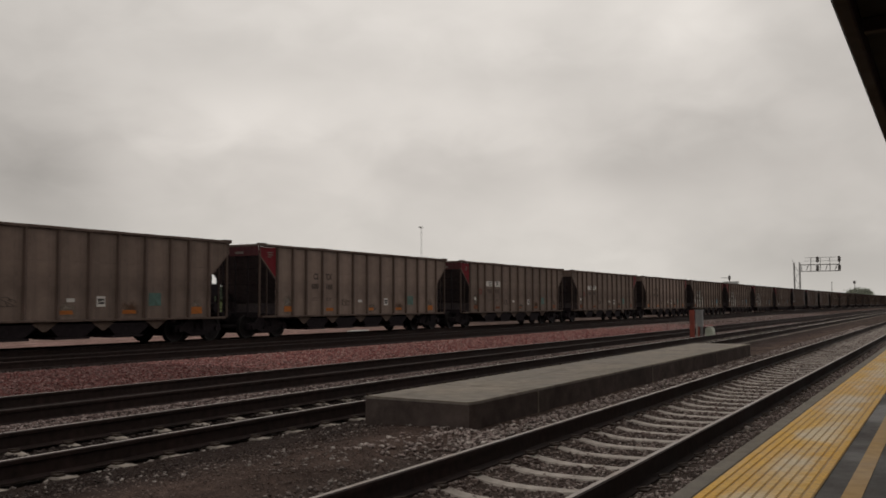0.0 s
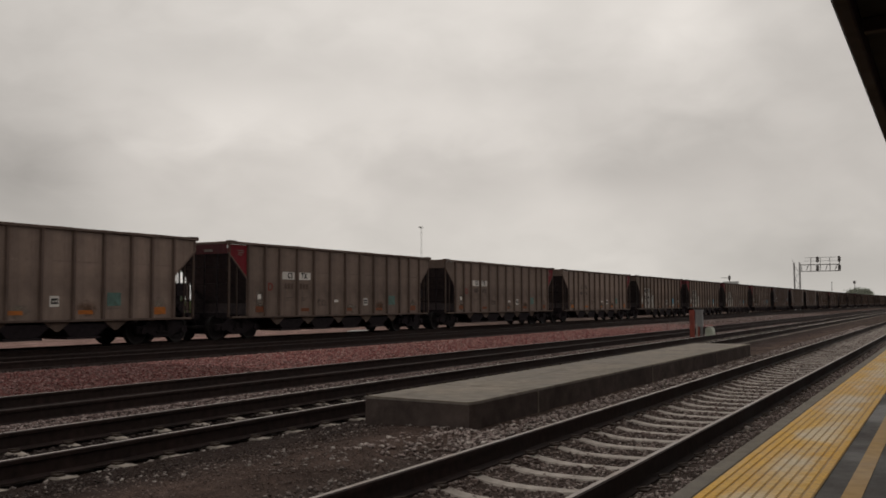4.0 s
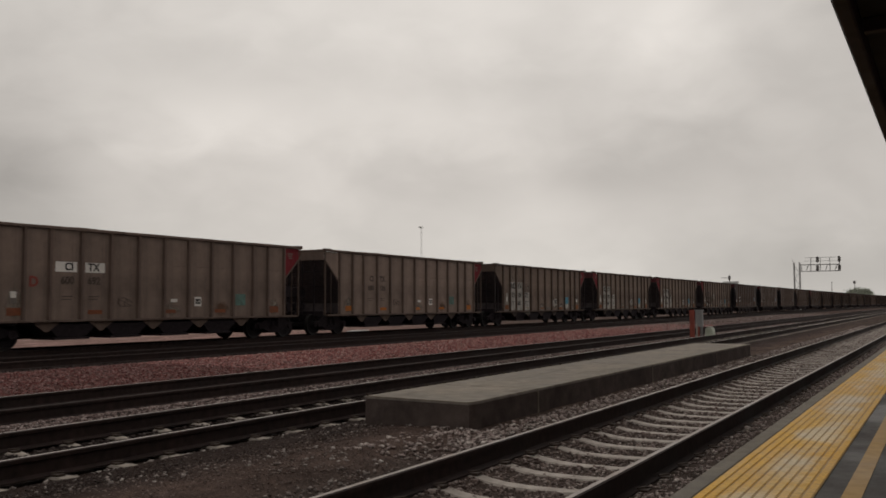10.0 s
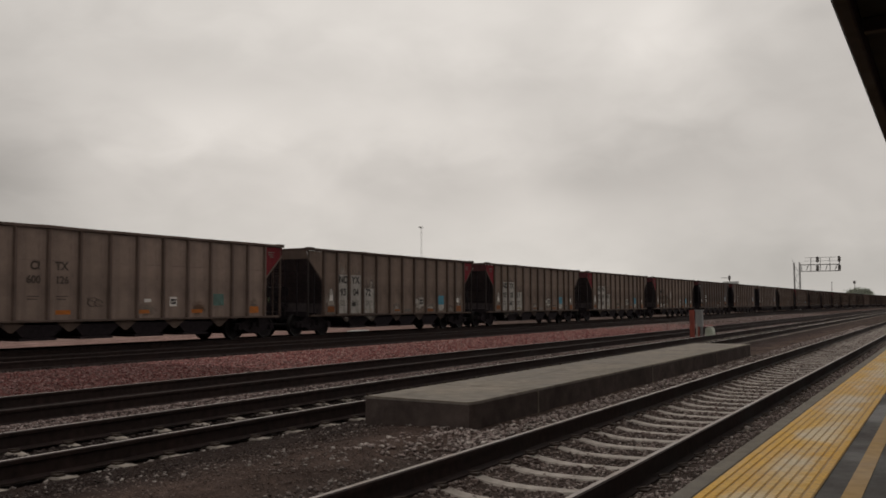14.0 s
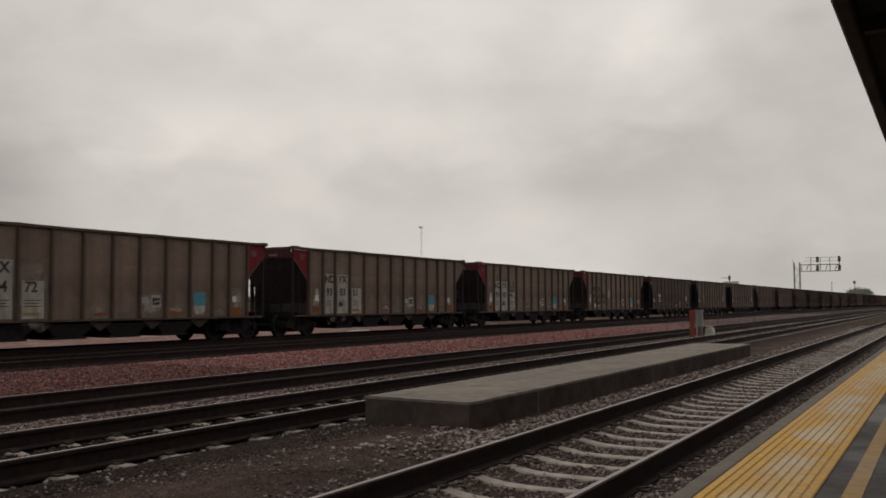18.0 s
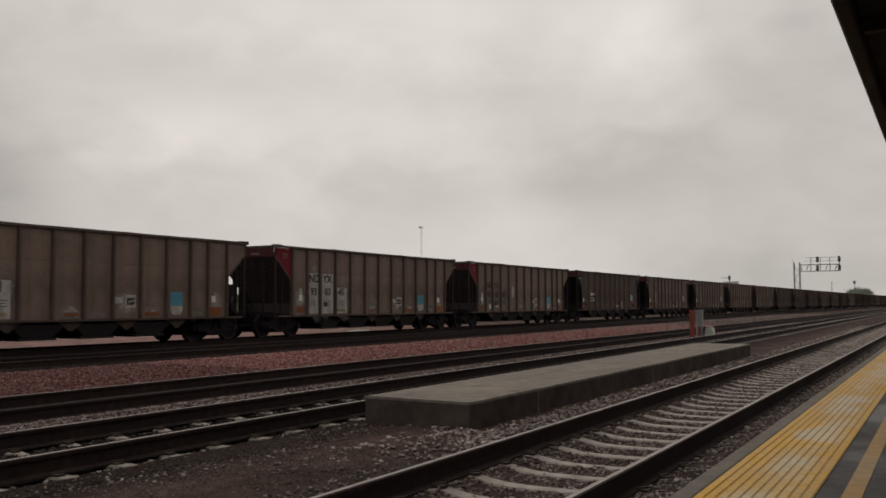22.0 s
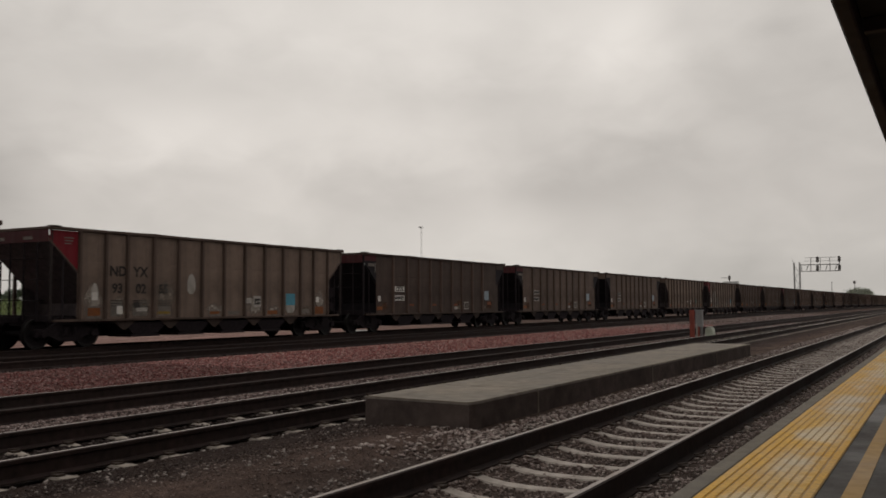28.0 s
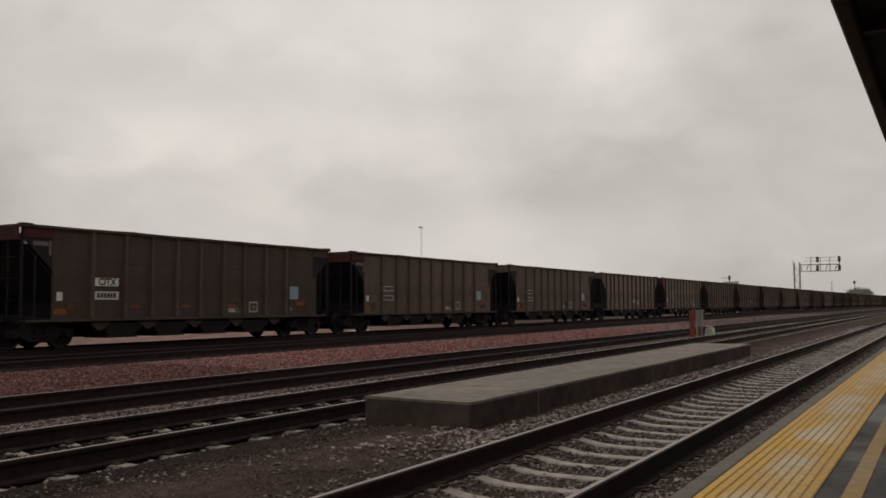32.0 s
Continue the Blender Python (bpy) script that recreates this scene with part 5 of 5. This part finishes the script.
def light_tower():
    """Tall slim lattice mast with a lamp platform."""
    t = thing("floodlight_mast", "tall slim grey lattice floodlight mast", "light mast", here(-177.5, 300.0, 0.4))
    top, H = 0.26, 30.6
    corner = [(math.cos(w), math.sin(w)) for w in (0.5, 2.6, 4.7)]
    for a, b in corner:
        part("leg", Form().bar((a * 0.6, b * 0.6, 0), (a * top, b * top, H), 0.035, 5).mesh("leg", GALV), t)
    for i in range(22):
        k0, k1 = i / 22, (i + 1) / 22
        r0, r1 = 0.6 + (top - 0.6) * k0, 0.6 + (top - 0.6) * k1
        f = Form()
        for j in range(3):
            p, q = corner[j], corner[(j + 1) % 3]
            f.bar((p[0] * r0, p[1] * r0, H * k0), (q[0] * r1, q[1] * r1, H * k1), 0.018, 4)
        part("lattice_bay", f.mesh("lattice_bay", GALV), t)
    part("lamp_platform", Form().box(-0.8, 0.8, -0.6, 0.6, H, H + 0.12, c=0.02).mesh("lamp_platform", GALV), t)
    for x in (-0.6, 0.0, 0.6):
        part("floodlight", Form().box(x - 0.2, x + 0.2, -0.65, -0.45, H + 0.14, H + 0.38, c=0.04).mesh("floodlight", HAZYBLACK), t)


light_tower()


def pole(x, y, h, head):
    t = thing("utility_pole", "thin dark utility pole far down the line", "pole", here(x, y, level(x)), "poles along the line")
    part("pole_shaft", Form().bar((0, 0, 0), (0, 0, h), 0.14, 8, r2=0.08).mesh("pole_shaft", CABINET), t)
    if head:
        part("pole_head", Form().box(-0.38, 0.38, -0.2, 0.2, h - 1.0, h - 0.1, c=0.1).mesh("pole_head", HAZYBLACK), t)
    else:
        part("pole_cap", Form().bar((0, 0, h), (0, 0, h + 0.15), 0.16, 8).mesh("pole_cap", BARK), t)


for row in ((-31.0, 300.0, 7.9, False), (-27.1, 330.0, 9.0, True)):
    pole(*row)


def material_pile():
    t = thing("track_parts_pile", "low pile of pale track plates and pipes on the gravel", "pile", here(-28.3, 41.0, level(-28.3)))
    rnd = random.Random(3)
    for i in range(9):
        y = -0.9 + 0.22 * i + rnd.uniform(-0.05, 0.05)
        z = 0.0 if i % 2 else 0.06
        part("plate", Form().box(-0.28, 0.28, -0.16, 0.16, 0, 0.05, c=0.01).mesh("plate", FARROOF if i % 3 else CABINET), t, pose(rnd.uniform(-0.15, 0.15), y, z, 0, 0, rnd.uniform(-25, 25)))
    for i in range(4):
        part("pipe", Form().bar((0, -0.8, 0), (0, 0.8, 0), 0.05, 8).mesh("pipe", FARROOF), t, pose(0.1 * i - 0.2, 0.15, 0.16 + 0.03 * (i % 2), 0, 0, rnd.uniform(-8, 8)))
    s = thing("concrete_block", "small pale concrete block on the gravel", "block", here(-27.8, 35.7, level(-27.8)))
    part("block_body", Form().box(-0.2, 0.2, -0.35, 0.35, 0, 0.1, c=0.02).mesh("block_body", FARROOF), s)


material_pile()


# ---- trees and grass beyond the yard ----
def tree_parts(seed, h):
    rnd = random.Random(seed)
    f = Form()
    f.bar((0, 0, -0.2), (0.1, 0.05, h * 0.3), h * 0.034, 8, r2=h * 0.024)
    f.bar((0.1, 0.05, h * 0.3), (0.0, 0.15, h * 0.75), h * 0.024, 7, r2=h * 0.008)
    tips = []
    for i in range(11):
        w = i * 2.4 + rnd.uniform(-0.3, 0.3)
        z0 = h * rnd.uniform(0.22, 0.55)
        L = h * rnd.uniform(0.22, 0.40)
        tip = (math.cos(w) * L, math.sin(w) * L, z0 + h * rnd.uniform(0.10, 0.32))
        f.bar((0.05, 0.08, z0), tip, h * 0.012, 5, r2=h * 0.004)
        tips.append(tip)
    tips += [(0, 0.1, h * 0.8), (h * 0.08, 0, h * 0.88), (-h * 0.1, 0.1, h * 0.7)]
    g = Form()
    for tip in tips:
        for _ in range(190):
            d = Vector((rnd.gauss(0, 1), rnd.gauss(0, 1), rnd.gauss(0, 0.75))) * h * 0.085
            c = Vector(tip) + d
            if c.z > h:
                continue
            s = h * rnd.uniform(0.018, 0.038)
            a = Vector((rnd.uniform(-1, 1), rnd.uniform(-1, 1), rnd.uniform(-1, 1))).normalized()
            b = a.orthogonal().normalized()
            e = a.cross(b)
            g.add([c - b * s, c + e * s * 0.6, c + b * s, c - e * s * 0.6 + a * s * 0.3], [(0, 1, 2), (0, 2, 3)])
    return f.mesh("trunk", BARK), g.mesh("crown", LEAF)


TREES = [tree_parts(s, 1.0) for s in (1, 2, 3)]


def tree(x, y, h, k, label="leafy green tree at the edge of the field", leaves=None):
    t = thing("tree", label, "tree", pose(x, y, level(x), 0, 0, k * 47), "trees beyond the yard")
    a, b = TREES[k % 3]
    m = Matrix.Diagonal((h * 1.15, h * 1.15, h, 1))
    part("trunk", a, t, m)
    part("crown", b, t, m, paint=leaves)


rnd = random.Random(21)
for i in range(64):
    tree(rnd.uniform(-175, -135), 62 + i * 2.8 + rnd.uniform(-3, 3), rnd.uniform(2.8, 4.9), i)
for x, y, h in ((-31.5, 400, 8.0), (-28.8, 404, 7.4), (-33.5, 408, 7.0), (-20, 520, 7.0), (-17, 530, 6.6)):
    tree(x, y, h, int(h * 10), "tree far down the line, paled by haze", LEAF_HAZY)


def grass():
    """Tufts on the bank behind the train."""
    r = np.random.RandomState(5)
    n = 16000
    x, y = -r.uniform(44, 78, n), r.uniform(15, 95, n)
    z = np.array([level(v) for v in x])
    w = r.uniform(0, 6.28, n)
    h, b = r.uniform(0.15, 0.4, n), r.uniform(0.03, 0.08, n)
    dx, dy = np.cos(w) * b, np.sin(w) * b
    co = np.stack([np.stack([x - dx, y - dy, z - 0.02], 1), np.stack([x + dx, y + dy, z - 0.02], 1), np.stack([x + dy * 2, y - dx * 2, z + h], 1)], 1).reshape(-1, 3)
    me = bulk(co, np.arange(n * 3).reshape(-1, 3), "grass", leafy("field_grass", (0.105, 0.135, 0.040)))
    tagged(new("grass", me), "pale green field grass on the bank", "grass", kind="stuff")


def bulk(co, faces, name, mat):
    """A mesh from arrays, quick for many small pieces."""
    me = bpy.data.meshes.new(name)
    k = faces.shape[1]
    me.vertices.add(len(co))
    me.vertices.foreach_set("co", np.ascontiguousarray(co, dtype=np.float32).ravel())
    me.loops.add(faces.size)
    me.polygons.add(len(faces))
    me.polygons.foreach_set("loop_start", np.arange(0, faces.size, k, dtype=np.int32))
    me.loops.foreach_set("vertex_index", np.ascontiguousarray(faces, dtype=np.int32).ravel())
    me.materials.append(mat)
    me.update(calc_edges=True)
    me.validate()
    return me


grass()


# ---- ballast ----
CUBE = np.array([[x, y, z] for z in (-1, 1) for y in (-1, 1) for x in (-1, 1)], float)
QUADS = np.array([[0, 2, 3, 1], [4, 5, 7, 6], [0, 1, 5, 4], [2, 6, 7, 3], [0, 4, 6, 2], [1, 3, 7, 5]])


def stones(name, label, x0, x1, y0, y1, n, size, mat, seed, lift=0.0, power=1.0, clump=0.0):
    """Broken stones strewn over a strip of the yard, thinning out with the distance; none lies on a sleeper's top or a rail."""
    r = np.random.RandomState(seed)
    x = r.uniform(x0, x1, n)
    y = y0 * (y1 / y0) ** (r.uniform(0, 1, n) ** power)
    keep = y > np.abs(x) / 1.43 - 1.5
    for (tx, step, s0, half) in ((TRACKS[0], 0.61, 0.99, 0.072), (TRACKS[1], 0.645, 2.09, 0.12)):
        d = np.abs(x - tx)
        ph = (y - s0 + step / 2) % step - step / 2
        keep &= ~((d < 1.27) & (np.abs(ph) < half) & (r.uniform(0, 1, n) > np.where(np.abs(d - 0.31) < 0.08, 0.5, np.where(tx < -5, 0.0, 0.06))))
    for tx in TRACKS:
        keep &= ~(np.abs(np.abs(x - tx) - 0.7525) < 0.10)
    drift = np.sin(x * 3.1 + 1.3 * np.sin(y * 1.7)) + np.sin(y * 2.3 + 1.1 * np.sin(x * 2.9 + 0.7)) + 0.6 * np.sin(x * 7.3 - y * 5.1)
    keep &= r.uniform(0, 1, n) > clump * np.clip(0.5 - drift * 0.5, 0, 1)
    keep &= ~((x > -6.18) & (x < -4.54) & (y > 8.95))
    keep &= x < -1.5
    x, y = x[keep], y[keep]
    n = len(x)
    z = np.array([level(v) for v in x])
    s = r.uniform(size[0], size[1], n) * (1 + y / 120.0)
    shape = CUBE[None] * r.uniform(0.25, 1.0, (n, 8, 3)) * (r.uniform(0.28, 1.0, (n, 1, 3)))
    w = r.normal(size=(n, 4))
    w /= np.linalg.norm(w, axis=1, keepdims=True)
    a, b, c, d = w.T
    R = np.stack([1 - 2 * (c * c + d * d), 2 * (b * c - a * d), 2 * (b * d + a * c), 2 * (b * c + a * d), 1 - 2 * (b * b + d * d), 2 * (c * d - a * b),
                  2 * (b * d - a * c), 2 * (c * d + a * b), 1 - 2 * (b * b + c * c)], 1).reshape(n, 3, 3)
    co = np.einsum("nij,nkj->nki", R, shape * s[:, None, None] * 0.5)
    co[:, :, 2] *= 0.62
    co += np.stack([x, y, z + s * 0.13 + lift * r.uniform(0, 1, n)], 1)[:, None]
    faces = (QUADS[None] + (np.arange(n) * 8)[:, None, None]).reshape(-1, 4)
    tagged(new(name, bulk(co.reshape(-1, 3), faces, name, mat)), label, "ballast", kind="stuff")


stones("ballast_bed", "brown broken ballast stones between the sleepers of the nearest track", -3.68, -2.32, 4.2, 22, 9000, (0.03, 0.075), STONE_CRIB, 1, -0.005)
stones("ballast_crib", "brown ballast further along the nearest track", -3.68, -2.32, 22, 70, 5500, (0.03, 0.075), STONE_CRIB, 18, -0.005)
stones("ballast_shoulder", "loose broken ballast along the platform's foot", -2.2, -1.5, 3.6, 45, 5500, (0.03, 0.06), STONE_GREY, 11)
stones("ballast_strip", "broken ballast between the track and the concrete slab", -4.75, -3.85, 8.3, 60, 6500, (0.035, 0.085), STONE_GREY, 12)
stones("ballast_dirt", "brown dirt and fine gravel between the tracks", -5.9, -3.85, 3.4, 40, 24000, (0.010, 0.034), STONE_DIRT, 2, clump=0.45)
stones("ballast_dim", "dark brown fine gravel along the sleeper ends", -6.7, -5.7, 3.4, 40, 12000, (0.010, 0.036), STONE_DIM, 22, clump=0.45)
stones("ballast_loose", "loose pale stones scattered on brown dirt", -6.9, -3.95, 3.6, 9.6, 620, (0.02, 0.07), STONE_PALE, 3, clump=1.0)
stones("ballast_edge", "pale stones lying along the sleeper ends", -6.95, -6.6, 4.5, 12, 160, (0.03, 0.07), STONE_PALE, 15)
stones("ballast_heap", "pale broken stones heaped at the slab's corner", -5.1, -4.0, 7.1, 9.1, 640, (0.035, 0.095), STONE_GREY, 8, 0.0, clump=0.6)
stones("ballast_rail", "small stones along the foot of the nearest rail", -4.45, -3.85, 4.6, 14, 700, (0.025, 0.065), STONE_PALE, 16, clump=0.6)
stones("ballast_between", "dark ballast between the rails", -8.42, -6.96, 4.5, 60, 9000, (0.03, 0.065), STONE_DARK, 9, 0.02)
stones("ballast_mid", "grey ballast between the second and third tracks", -10.2, -8.5, 4.5, 70, 14000, (0.035, 0.07), STONE_MID, 4)
stones("ballast_third", "dark ballast of the middle track", -11.9, -10.3, 5.5, 60, 7000, (0.035, 0.06), STONE_DARK, 10)
stones("ballast_red", "reddish-pink ballast spread between the tracks", -17.3, -11.95, 7.5, 17, 19500, (0.04, 0.085), STONE_RED, 5)
stones("ballast_pink", "lighter pink ballast further along between the tracks", -17.3, -11.95, 15, 58, 26000, (0.04, 0.085), STONE_PINK, 25)
stones("ballast_brown", "brown ballast further down the line", -18.3, -11.95, 46, 120, 9000, (0.05, 0.09), STONE_MID, 17)
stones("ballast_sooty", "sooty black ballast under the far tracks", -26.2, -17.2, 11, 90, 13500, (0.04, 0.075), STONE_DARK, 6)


# ---- what moves ----
def motions():
    times = range(0, 33)
    for n, car in enumerate(TRAIN):
        walk(car, [(t, train_pose(n, t)) for t in times])
    steps = [i / 7 for i in range(225)]
    rolled = [(t, (train_place(0, 0) - train_place(0, t)) / 0.457) for t in steps]
    for wheel, y in WHEELSETS:
        walk(wheel, [(t, here(0, y, 0.457) @ Matrix.Rotation(a, 4, "X")) for t, a in rolled])
    # the cloud drifts to the left and down towards the horizon
    right = Vector((math.cos(yaw), math.sin(yaw), 0))
    rows = []
    for t in (0, 8, 16, 24, 32):
        turn = Matrix.Rotation(radians(5.0 * t / 32), 4, "Z")
        dip = Matrix.Rotation(radians(-1.5 * t / 32), 4, right)
        rows.append((t, here(*EYE) @ dip @ turn))
    walk(clouds, rows)


motions()
